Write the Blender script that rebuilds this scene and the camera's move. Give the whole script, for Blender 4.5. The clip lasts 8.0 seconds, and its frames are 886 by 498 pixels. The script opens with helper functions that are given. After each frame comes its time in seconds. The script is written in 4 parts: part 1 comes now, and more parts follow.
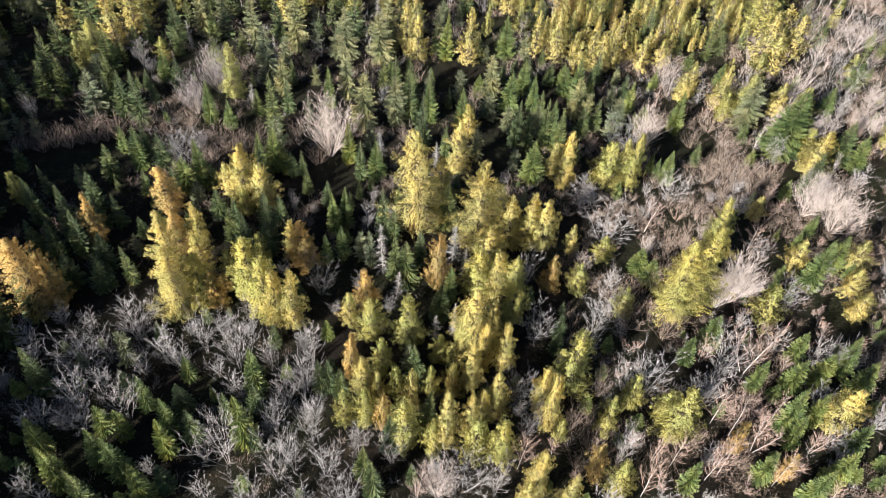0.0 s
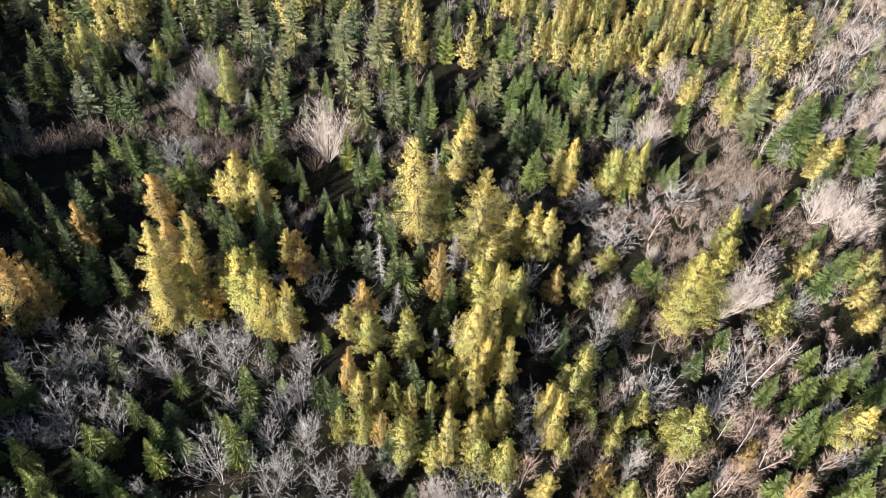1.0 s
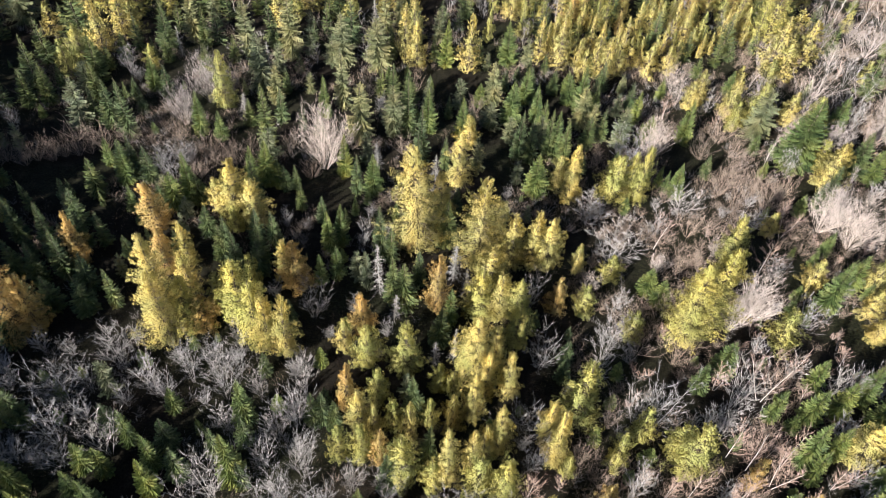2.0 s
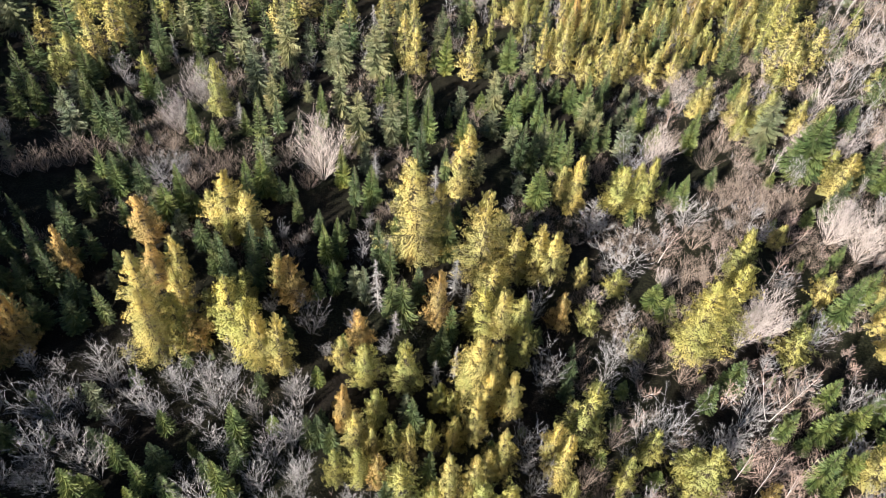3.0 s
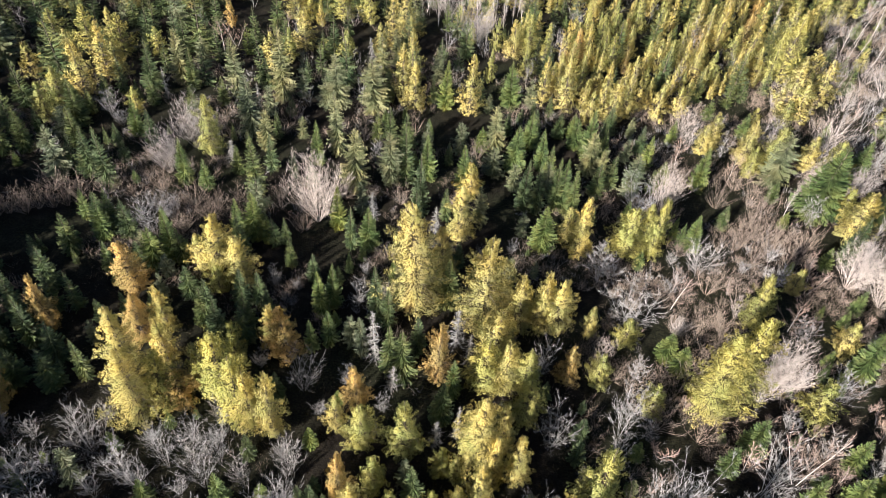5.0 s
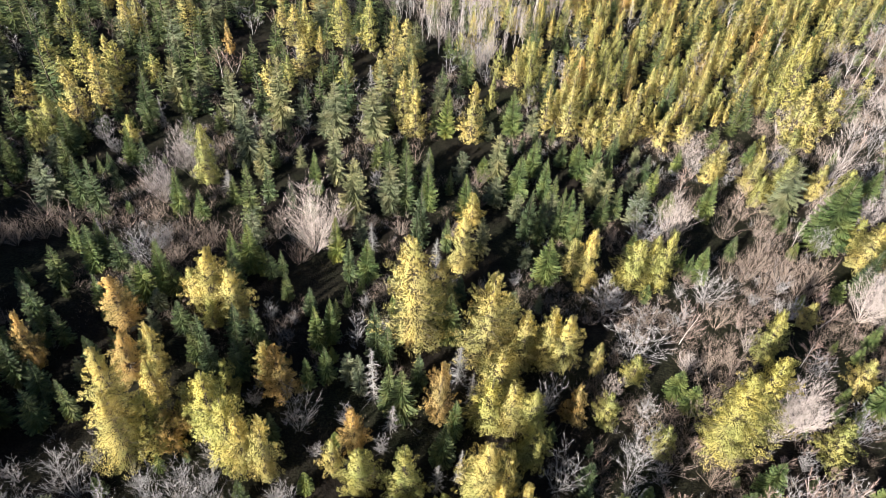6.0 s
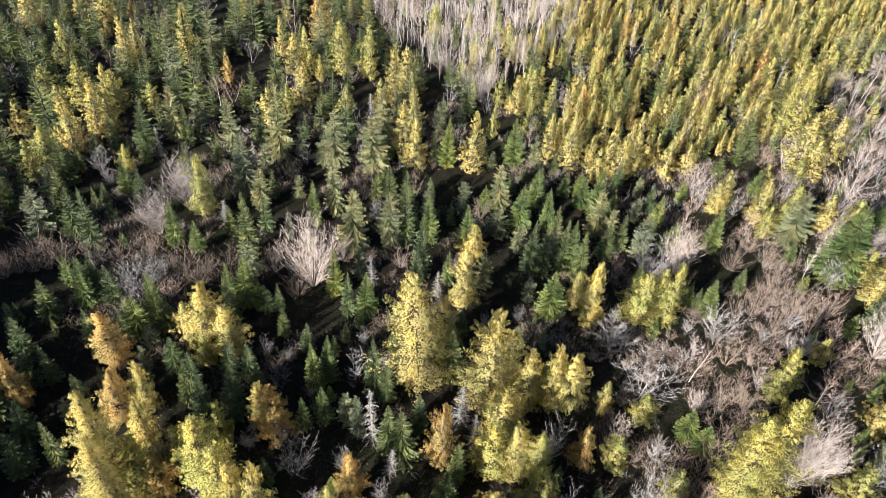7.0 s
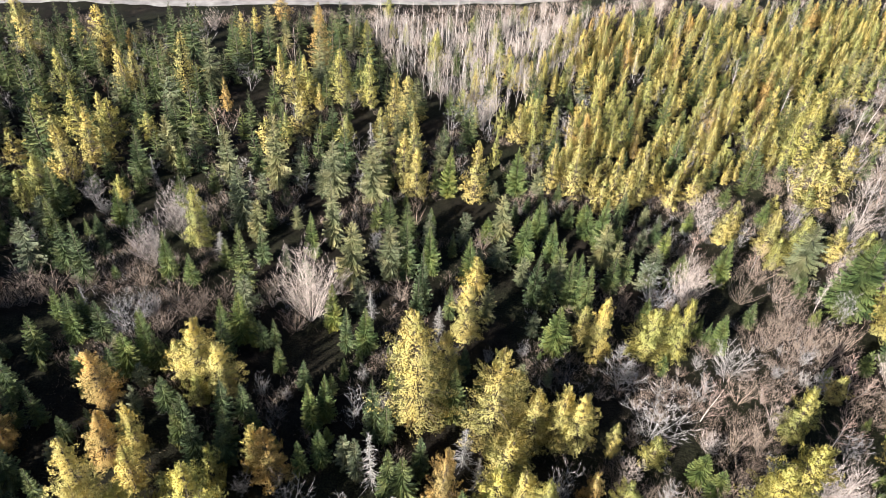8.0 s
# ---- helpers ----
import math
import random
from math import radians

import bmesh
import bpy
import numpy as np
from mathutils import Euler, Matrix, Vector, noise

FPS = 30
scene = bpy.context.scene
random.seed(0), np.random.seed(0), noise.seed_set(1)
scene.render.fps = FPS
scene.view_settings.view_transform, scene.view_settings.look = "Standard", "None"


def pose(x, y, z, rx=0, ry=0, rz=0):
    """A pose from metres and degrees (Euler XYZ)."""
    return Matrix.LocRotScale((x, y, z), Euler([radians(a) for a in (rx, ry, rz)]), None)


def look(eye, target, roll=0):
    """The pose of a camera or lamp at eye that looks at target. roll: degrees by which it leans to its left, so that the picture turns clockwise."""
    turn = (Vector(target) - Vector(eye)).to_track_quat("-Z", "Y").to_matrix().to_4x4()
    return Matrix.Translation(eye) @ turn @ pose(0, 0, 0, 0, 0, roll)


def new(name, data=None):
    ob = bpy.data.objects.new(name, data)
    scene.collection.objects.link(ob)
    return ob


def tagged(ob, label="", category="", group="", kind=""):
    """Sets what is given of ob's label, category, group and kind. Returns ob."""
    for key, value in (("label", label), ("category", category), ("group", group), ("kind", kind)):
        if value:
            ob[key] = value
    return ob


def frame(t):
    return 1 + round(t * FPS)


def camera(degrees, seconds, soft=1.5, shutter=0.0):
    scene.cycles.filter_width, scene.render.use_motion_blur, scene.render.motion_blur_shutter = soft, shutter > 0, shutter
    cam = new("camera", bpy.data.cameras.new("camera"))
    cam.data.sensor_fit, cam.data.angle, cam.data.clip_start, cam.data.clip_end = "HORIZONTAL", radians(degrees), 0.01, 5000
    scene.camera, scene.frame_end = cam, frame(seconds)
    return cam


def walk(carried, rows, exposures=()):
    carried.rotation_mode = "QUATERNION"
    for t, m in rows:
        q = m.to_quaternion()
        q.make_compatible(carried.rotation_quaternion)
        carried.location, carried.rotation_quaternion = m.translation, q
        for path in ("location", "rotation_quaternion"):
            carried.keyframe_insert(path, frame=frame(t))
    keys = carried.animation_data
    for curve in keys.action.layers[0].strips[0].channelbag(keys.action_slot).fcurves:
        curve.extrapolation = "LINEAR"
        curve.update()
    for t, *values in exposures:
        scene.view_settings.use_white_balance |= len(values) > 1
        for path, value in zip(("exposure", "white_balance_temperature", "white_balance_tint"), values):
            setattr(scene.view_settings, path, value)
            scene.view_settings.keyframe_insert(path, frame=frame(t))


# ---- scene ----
cam = camera(66.0, 8.0, 0.4)
ROWS = [  # seconds, x, y, z, pitch, roll, yaw
    (0.0, 0.000, 0.000, 49.000, -45.83, -4.31, 0.00),
    (0.5, -0.042, 0.884, 48.779, -45.87, -4.33, -0.01),
    (1.0, -0.104, 1.794, 48.549, -45.91, -4.37, -0.05),
    (2.5, -0.271, 4.495, 47.850, -45.85, -4.36, -0.12),
    (3.0, -0.350, 5.448, 47.677, -45.72, -4.37, -0.15),
    (3.5, -0.476, 6.405, 47.476, -45.51, -4.42, -0.23),
    (4.0, -0.593, 7.354, 47.216, -45.08, -4.42, -0.26),
    (4.5, -0.677, 8.333, 46.975, -44.50, -4.36, -0.23),
    (6.0, -0.958, 11.224, 46.203, -41.87, -4.15, -0.05),
    (6.5, -1.046, 12.179, 45.952, -40.89, -4.06, 0.05),
    (7.0, -1.147, 13.113, 45.721, -39.89, -4.01, 0.13),
    (7.5, -1.246, 14.062, 45.505, -38.89, -3.95, 0.22),
    (8.0, -1.397, 15.000, 45.245, -37.86, -3.92, 0.26),
]
walk(cam, [(t, Matrix.Translation((x, y, z)) @ pose(0, 0, 0, 0, 0, w) @ pose(0, 0, 0, p) @ pose(0, 0, 0, 0, r) @ pose(0, 0, 0, 90)) for t, x, y, z, p, r, w in ROWS], [(0.0, 1.6, 6350, 11), (8.0, 1.63, 6350, 11)])

# ---- light: low autumn sun from behind the camera, clear sky ----
SUN_AZ, SUN_EL = 219.0, 21.0  # degrees: where the sun stands, clockwise from +y, and its height
world = bpy.data.worlds.new("sky")
scene.world = world
world.use_nodes = True
wn = world.node_tree
sky = wn.nodes.new("ShaderNodeTexSky")
sky.sky_type = "NISHITA"
sky.sun_disc = False
sky.air_density, sky.dust_density = 0.7, 0.3
sky.sun_elevation = radians(SUN_EL)
sky.sun_rotation = radians(SUN_AZ)
back = wn.nodes["Background"]
back.inputs["Strength"].default_value = 0.05
wn.links.new(sky.outputs["Color"], back.inputs["Color"])
sun_data = bpy.data.lights.new("sun", "SUN")
sun_data.energy = 5.0
sun_data.angle = radians(0.5)
sun_data.color = (1.0, 0.965, 0.91)
sun = new("sun", sun_data)
az, el = radians(SUN_AZ), radians(SUN_EL)
sun.matrix_world = look(Vector((math.sin(az) * math.cos(el), math.cos(az) * math.cos(el), math.sin(el))) * 200, (0, 0, 0))


# ---- materials ----
def blank(name, rough=0.75, spec=0.25):
    m = bpy.data.materials.new(name)
    m.use_nodes = True
    nt = m.node_tree
    b = nt.nodes["Principled BSDF"]
    b.inputs["Roughness"].default_value = rough
    b.inputs["Specular IOR Level"].default_value = spec
    return m, nt, b


def ramp(nt, fac, stops):
    r = nt.nodes.new("ShaderNodeValToRGB")
    while len(r.color_ramp.elements) < len(stops):
        r.color_ramp.elements.new(0.5)
    for e, (p, c) in zip(r.color_ramp.elements, stops):
        e.position, e.color = p, (*c, 1)
    nt.links.new(fac, r.inputs["Fac"])
    return r.outputs["Color"]


def mixc(nt, fac, a, b, mode="MIX"):
    n = nt.nodes.new("ShaderNodeMix")
    n.data_type, n.blend_type = "RGBA", mode
    for sock, v in (("Factor", fac), ("A", a), ("B", b)):
        s = [i for i in n.inputs if i.name == sock and i.type == ("VALUE" if sock == "Factor" else "RGBA")][0]
        if isinstance(v, (int, float)):
            s.default_value = v
        elif isinstance(v, tuple):
            s.default_value = (*v, 1)
        else:
            nt.links.new(v, s)
    return [o for o in n.outputs if o.type == "RGBA"][0]


def noise_tex(nt, scale, detail=3.0, coord="Object"):
    tc = nt.nodes.new("ShaderNodeTexCoord")
    n = nt.nodes.new("ShaderNodeTexNoise")
    n.inputs["Scale"].default_value, n.inputs["Detail"].default_value = scale, detail
    nt.links.new(tc.outputs[coord], n.inputs["Vector"])
    return n.outputs["Fac"]


def foliage(name, dark, mid, light, odd, through_light=0.15, spec=0.3, even=0.0):
    """Needle sprays: colour by spray, by tree, and by patches of the crown."""
    m, nt, b = blank(name, 0.62, spec)
    geo = nt.nodes.new("ShaderNodeNewGeometry")
    info = nt.nodes.new("ShaderNodeObjectInfo")
    c = ramp(nt, geo.outputs["Random Per Island"], [(0.0, dark), (0.45, mid), (1.0, light)])
    patch = ramp(nt, noise_tex(nt, 0.9), [(0.42, (0, 0, 0)), (0.68, (1, 1, 1))])
    c = mixc(nt, patch, c, mixc(nt, 0.55, c, odd))
    tone = ramp(nt, info.outputs["Random"], [(0.0, (0.66, 0.72, 0.78)), (0.3, (0.92, 0.96, 1.0)), (0.7, (1.04, 1.02, 0.95)), (1.0, (1.25, 1.15, 0.95))])
    c = mixc(nt, 1.0 - even, c, tone, "MULTIPLY")
    drift = ramp(nt, noise_tex(nt, 0.4, 1.0), [(0.36, (0.78, 0.86, 0.9)), (0.5, (1, 1, 1)), (0.64, (1.2, 1.12, 0.98))])
    c = mixc(nt, 1.0, c, drift, "MULTIPLY")
    nt.links.new(c, b.inputs["Base Color"])
    tr = nt.nodes.new("ShaderNodeBsdfTranslucent")
    mix = nt.nodes.new("ShaderNodeMixShader")
    mix.inputs["Fac"].default_value = through_light
    nt.links.new(c, tr.inputs["Color"])
    nt.links.new(b.outputs["BSDF"], mix.inputs[1])
    nt.links.new(tr.outputs["BSDF"], mix.inputs[2])
    nt.links.new(mix.outputs["Shader"], nt.nodes["Material Output"].inputs["Surface"])
    return m


def bark(name, dark, light, scale=3.0, rough=0.85):
    m, nt, b = blank(name, rough, 0.2)
    info = nt.nodes.new("ShaderNodeObjectInfo")
    geo = nt.nodes.new("ShaderNodeNewGeometry")
    c = ramp(nt, noise_tex(nt, scale, 5.0), [(0.3, dark), (0.65, light)])
    c = mixc(nt, geo.outputs["Random Per Island"], c, mixc(nt, 0.5, c, dark))
    tone = ramp(nt, info.outputs["Random"], [(0.0, (0.8, 0.8, 0.82)), (1.0, (1.1, 1.05, 1.0))])
    nt.links.new(mixc(nt, 1.0, c, tone, "MULTIPLY"), b.inputs["Base Color"])
    return m


M = dict(
    larch=foliage("larch_needles_gold", (0.545, 0.43, 0.15), (0.575, 0.465, 0.17), (0.61, 0.50, 0.195), (0.48, 0.44, 0.13), 0.38, 0.05, 0.6),
    orange=foliage("larch_needles_orange", (0.50, 0.32, 0.11), (0.56, 0.37, 0.14), (0.62, 0.43, 0.18), (0.58, 0.44, 0.16), 0.38, 0.05, 0.6),
    green=foliage("larch_needles_green", (0.42, 0.375, 0.12), (0.455, 0.41, 0.14), (0.50, 0.45, 0.165), (0.36, 0.365, 0.10), 0.38, 0.05, 0.6),
    spruce=foliage("spruce_needles", (0.018, 0.029, 0.010), (0.066, 0.093, 0.032), (0.165, 0.20, 0.074), (0.16, 0.152, 0.062), 0.2),
    fir=foliage("fir_needles", (0.038, 0.057, 0.017), (0.115, 0.155, 0.042), (0.24, 0.28, 0.09), (0.21, 0.20, 0.06), 0.25),
    lichen=foliage("old_spruce_needles", (0.05, 0.057, 0.024), (0.14, 0.148, 0.066), (0.27, 0.265, 0.14), (0.22, 0.198, 0.115), 0.15),
    bark=bark("conifer_bark", (0.05, 0.04, 0.03), (0.15, 0.12, 0.09)),
    grey=bark("hardwood_bark", (0.25, 0.236, 0.225), (0.52, 0.49, 0.47)),
    pale=bark("pale_hardwood_bark", (0.33, 0.28, 0.25), (0.62, 0.54, 0.485)),
    birch=bark("birch_bark", (0.42, 0.38, 0.345), (0.76, 0.72, 0.67), 5.0),
    redtwig=bark("birch_twigs", (0.30, 0.21, 0.17), (0.52, 0.39, 0.32)),
    brown=bark("shrub_twigs", (0.20, 0.152, 0.12), (0.39, 0.312, 0.252)),
    straw=bark("dead_grass_stalks", (0.13, 0.10, 0.07), (0.30, 0.24, 0.17)),
    silver=bark("dead_wood", (0.20, 0.19, 0.175), (0.42, 0.40, 0.375)),
)


def ground_material():
    m, nt, b = blank("forest_floor", 0.95, 0.1)
    big = noise_tex(nt, 0.09, 4.0)
    mid = noise_tex(nt, 0.7, 6.0)
    fine = noise_tex(nt, 6.0, 6.0)
    # litter and moss kept near black, the trees' shade darkened into their colours
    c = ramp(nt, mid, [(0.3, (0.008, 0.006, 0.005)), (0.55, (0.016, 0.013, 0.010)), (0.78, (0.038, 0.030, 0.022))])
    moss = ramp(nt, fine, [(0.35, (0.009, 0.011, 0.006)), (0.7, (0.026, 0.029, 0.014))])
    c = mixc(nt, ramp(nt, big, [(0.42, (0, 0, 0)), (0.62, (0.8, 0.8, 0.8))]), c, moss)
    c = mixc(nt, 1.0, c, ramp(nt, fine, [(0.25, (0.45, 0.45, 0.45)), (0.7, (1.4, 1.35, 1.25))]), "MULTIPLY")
    nt.links.new(c, b.inputs["Base Color"])
    bump = nt.nodes.new("ShaderNodeBump")
    bump.inputs["Strength"].default_value, bump.inputs["Distance"].default_value = 0.5, 0.1
    nt.links.new(fine, bump.inputs["Height"])
    nt.links.new(bump.outputs["Normal"], b.inputs["Normal"])
    return m


def gravel_material():
    m, nt, b = blank("gravel", 0.95, 0.1)
    c = ramp(nt, noise_tex(nt, 0.5, 6.0), [(0.3, (0.20, 0.18, 0.165)), (0.7, (0.40, 0.365, 0.33))])
    nt.links.new(c, b.inputs["Base Color"])
    return m


# ---- mesh tools ----
def mesh_of(name, verts, faces, material, mats=None, normals=None):
    me = bpy.data.meshes.new(name)
    me.from_pydata(verts, [], faces, shade_flat=normals is None)
    for k in (material if isinstance(material, (list, tuple)) else [material]):
        me.materials.append(k)
    if mats:
        me.polygons.foreach_set("material_index", mats)
    me.update()
    if normals is not None:
        me.normals_split_custom_set_from_vertices(normals)
    return me


def soft_crown(verts, faces, seed, up, loose):
    """Normals that swell outwards from the stem, so that sprays of fine needles shade as one soft crown; faces turned to suit."""
    co = np.array([tuple(v) for v in verts])
    n = co * (1, 1, 0)
    n /= np.maximum(np.linalg.norm(n, axis=1, keepdims=True), 0.02)
    n[:, 2] = up
    n += np.random.RandomState(seed).normal(0, loose, n.shape)
    n /= np.linalg.norm(n, axis=1, keepdims=True)
    f = np.array(faces)
    flat = np.cross(co[f[:, 1]] - co[f[:, 0]], co[f[:, 2]] - co[f[:, 0]])
    wrong = (flat * n[f].sum(axis=1)).sum(axis=1) < 0
    f[wrong] = f[wrong][:, ::-1]
    return f.tolist(), n


def ground_z(x, y):
    rise = 0.02 * (min(max(y, -60), 200) - 50)
    return rise + 0.35 * noise.noise(Vector((x * 0.06, y * 0.06, 0.3))) + 0.16 * noise.noise(Vector((x * 0.35, y * 0.35, 5.1)))


def limb(V, F, pts, radii, sides=4):
    """A tapered, bent stick through pts."""
    start = len(V)
    for i, (p, r) in enumerate(zip(pts, radii)):
        d = (pts[min(i + 1, len(pts) - 1)] - pts[max(i - 1, 0)]).normalized()
        a = d.orthogonal().normalized()
        b = d.cross(a)
        for k in range(sides):
            w = 2 * math.pi * k / sides
            V.append(p + (a * math.cos(w) + b * math.sin(w)) * r)
    for i in range(len(pts) - 1):
        for k in range(sides):
            o, n = start + i * sides, start + (i + 1) * sides
            F.append((o + k, o + (k + 1) % sides, n + (k + 1) % sides, n + k))


def twig(V, F, a, b, r, rng):
    """A fine twig: a slim three-sided spike."""
    d = (b - a).normalized()
    u = d.orthogonal().normalized()
    u.rotate(Matrix.Rotation(rng.uniform(0, 6.28), 3, d))
    w = d.cross(u)
    i = len(V)
    V += [a + u * r, a - u * r * 0.6 + w * r * 0.8, a - u * r * 0.6 - w * r * 0.8, b]
    F += [(i, i + 1, i + 3), (i + 1, i + 2, i + 3), (i + 2, i, i + 3)]


def blade(V, F, a, b, r, rng):
    """The finest twigs: one slim blade each."""
    u = (b - a).orthogonal().normalized()
    u.rotate(Matrix.Rotation(rng.uniform(0, 6.28), 3, (b - a).normalized()))
    i = len(V)
    V += [a + u * r, a - u * r, b]
    F.append((i, i + 1, i + 2))


def bend(a, d, length, n, rng, wander, lift=0.0):
    pts, d = [a.copy()], d.normalized()
    for _ in range(n):
        d = (d + Vector((rng.uniform(-1, 1), rng.uniform(-1, 1), rng.uniform(-1, 1))) * wander + Vector((0, 0, lift))).normalized()
        pts.append(pts[-1] + d * length / n)
    return pts


UP = Vector((0, 0, 1))


def conifer(seed, h, r, whorls, per, m, fine=1.0, ragged=0.2, droop=0.25, bare=0.05, power=0.85):
    """A spruce or fir: whorls of flat, feathered sprays on a tapered stem. Returns stem and crown as verts and faces."""
    rng = random.Random(seed)
    V, F, TV, TF = [], [], [], []
    lean = Vector((rng.uniform(-0.02, 0.02), rng.uniform(-0.02, 0.02), 1))
    stem = [lean * (h * k / 5) for k in range(6)]
    limb(TV, TF, stem, [0.018 * h * (1 - k / 5.4) + 0.01 for k in range(6)], 6)
    phase = rng.uniform(0, 6.28)
    for i in range(whorls):
        f = max(0.0, (i + rng.uniform(-0.3, 0.3)) / whorls)
        z = h * (bare + (0.985 - bare) * max(0.0, f))
        reach = r * max(0.03, (1 - z / h)) ** power * (1 - 0.25 * max(0, 0.15 - f) / 0.15)
        n = max(4, round(per * (0.55 + 0.45 * (1 - f))))
        phase += 2.4
        for k in range(n):
            az = phase + 6.283 * (k + rng.uniform(-0.35, 0.35)) / n
            length = reach * rng.uniform(1 - ragged * 1.6, 1 + ragged) + 0.03 * h / 5
            if rng.random() < ragged * 0.25:
                continue
            tilt = -droop + 0.95 * f ** 1.5 + rng.uniform(-0.14, 0.14)
            d = Vector((math.cos(az) * math.cos(tilt), math.sin(az) * math.cos(tilt), math.sin(tilt)))
            side = Vector((-math.sin(az), math.cos(az), rng.uniform(-0.25, 0.25)))
            base = lean * z
            wide = length * rng.uniform(0.24, 0.38) * fine + 0.04
            steps = max(2, round(m * (0.5 + 0.5 * length / max(r, 0.01))))
            j = len(V)
            bow = 0.3 * length * (0.55 if f < 0.6 else -0.15)
            for q in range(steps + 1):
                t = 0.12 + 0.88 * q / steps
                V.append(base + d * (length * t) + UP * (bow * t * t))
            for q in range(steps):
                t = (q + 0.6) / steps
                half = wide * (1.2 - 0.85 * t) * rng.uniform(0.7, 1.3)
                for sg in (-1, 1):
                    V.append(V[j + q + 1] + side * (sg * half) + d * (half * rng.uniform(0.3, 0.8)) - UP * (half * rng.uniform(0.25, 0.8)))
                    F.append((j + q, j + q + 1, len(V) - 1) if sg > 0 else (j + q + 1, j + q, len(V) - 1))
            V.append(V[j + steps] + d * (0.12 * length + 0.03) + UP * 0.03)
            F.append((j + steps, len(V) - 2, len(V) - 1))
            F.append((j + steps, len(V) - 1, len(V) - 3))
    j = len(V)
    top = lean * h
    V.extend((top + UP * 0.03 * h, top + Vector((0.03, 0, -0.07 * h)), top + Vector((-0.02, 0.025, -0.07 * h)), top + Vector((-0.02, -0.025, -0.07 * h))))
    F += [(j, j + 1, j + 2), (j, j + 2, j + 3), (j, j + 3, j + 1)]
    return TV, TF, V, F


def larch(seed, h, r, whorls, per, tufts, size, ragged=0.35, bare=0.1, power=0.7, full=0.3):
    """A larch: open tiers of upswept branches hung with soft tufts of needles."""
    rng = random.Random(seed)
    V, F, TV, TF = [], [], [], []
    lean = Vector((rng.uniform(-0.03, 0.03), rng.uniform(-0.03, 0.03), 1))
    limb(TV, TF, [lean * (h * k / 5) for k in range(6)], [0.016 * h * (1 - k / 5.3) + 0.012 for k in range(6)], 6)
    phase, gap = rng.uniform(0, 6.28), h / whorls
    lump = [[rng.uniform(0.45, 1.22) for _ in range(7)] for _ in range(max(3, round(h * 0.8)) + 1)]
    for i in range(whorls):
        f = min(0.99, max(0.0, (i + rng.uniform(-0.4, 0.4)) / whorls))
        z = h * (bare + (0.97 - bare) * f)
        shape = 1.32 * (1 - f ** 1.6) ** power * (0.7 + 0.3 * min(1, f / 0.2))
        n = max(3, round(per * (0.5 + 0.5 * (1 - f))))
        phase += 2.4
        for k in range(n):
            az = phase + 6.283 * (k + rng.uniform(-0.4, 0.4)) / n
            length = r * shape * lump[int(f * (len(lump) - 1))][int(az * 1.114) % 7] * rng.uniform(1 - ragged, 1 + ragged * 0.6) + 0.02 * h
            tilt = rng.uniform(-0.2, 0.18) + 0.55 * f * f
            d = Vector((math.cos(az) * math.cos(tilt), math.sin(az) * math.cos(tilt), math.sin(tilt)))
            side = Vector((-math.sin(az), math.cos(az), 0))
            a = lean * z
            twig(TV, TF, a, a + d * length * 0.95 + UP * 0.08 * length, 0.006 * h * (1 - f) + 0.008, rng)
            # small tufts of needles, close about the branch and its side twigs
            count = max(3, round(tufts * (0.3 + 0.7 * length / r)))
            for q in range(count):
                t = rng.uniform(0.2, 1.05) ** 0.75
                spread = 0.34 * length * (1.2 - t) + 0.6 * size
                c = a + d * (length * t) + UP * (0.08 * length * t * t + rng.uniform(-0.6, 0.45) * gap) + side * rng.uniform(-spread, spread)
                g = size * rng.uniform(0.6, 1.4)
                u = (d * 0.5 + Vector((rng.uniform(-1, 1), rng.uniform(-1, 1), rng.uniform(-0.7, 1.1)))).normalized()
                w = u.cross(Vector((rng.uniform(-1, 1), rng.uniform(-1, 1), rng.uniform(-0.4, 1)))).normalized() * (g * full)
                j = len(V)
                V.extend((c - u * g * 0.6 + w, c - u * g * 0.6 - w, c + u * g))
                F.append((j, j + 1, j + 2))
    for q in range(5):
        j = len(V)
        c = lean * (h * (0.93 + 0.016 * q))
        w = Vector((rng.uniform(-1, 1), rng.uniform(-1, 1), 0.3)).normalized() * size * (0.7 - 0.11 * q)
        V.extend((c - w, c + w, c + UP * size * 1.1))
        F.append((j, j + 1, j + 2))
    return TV, TF, V, F


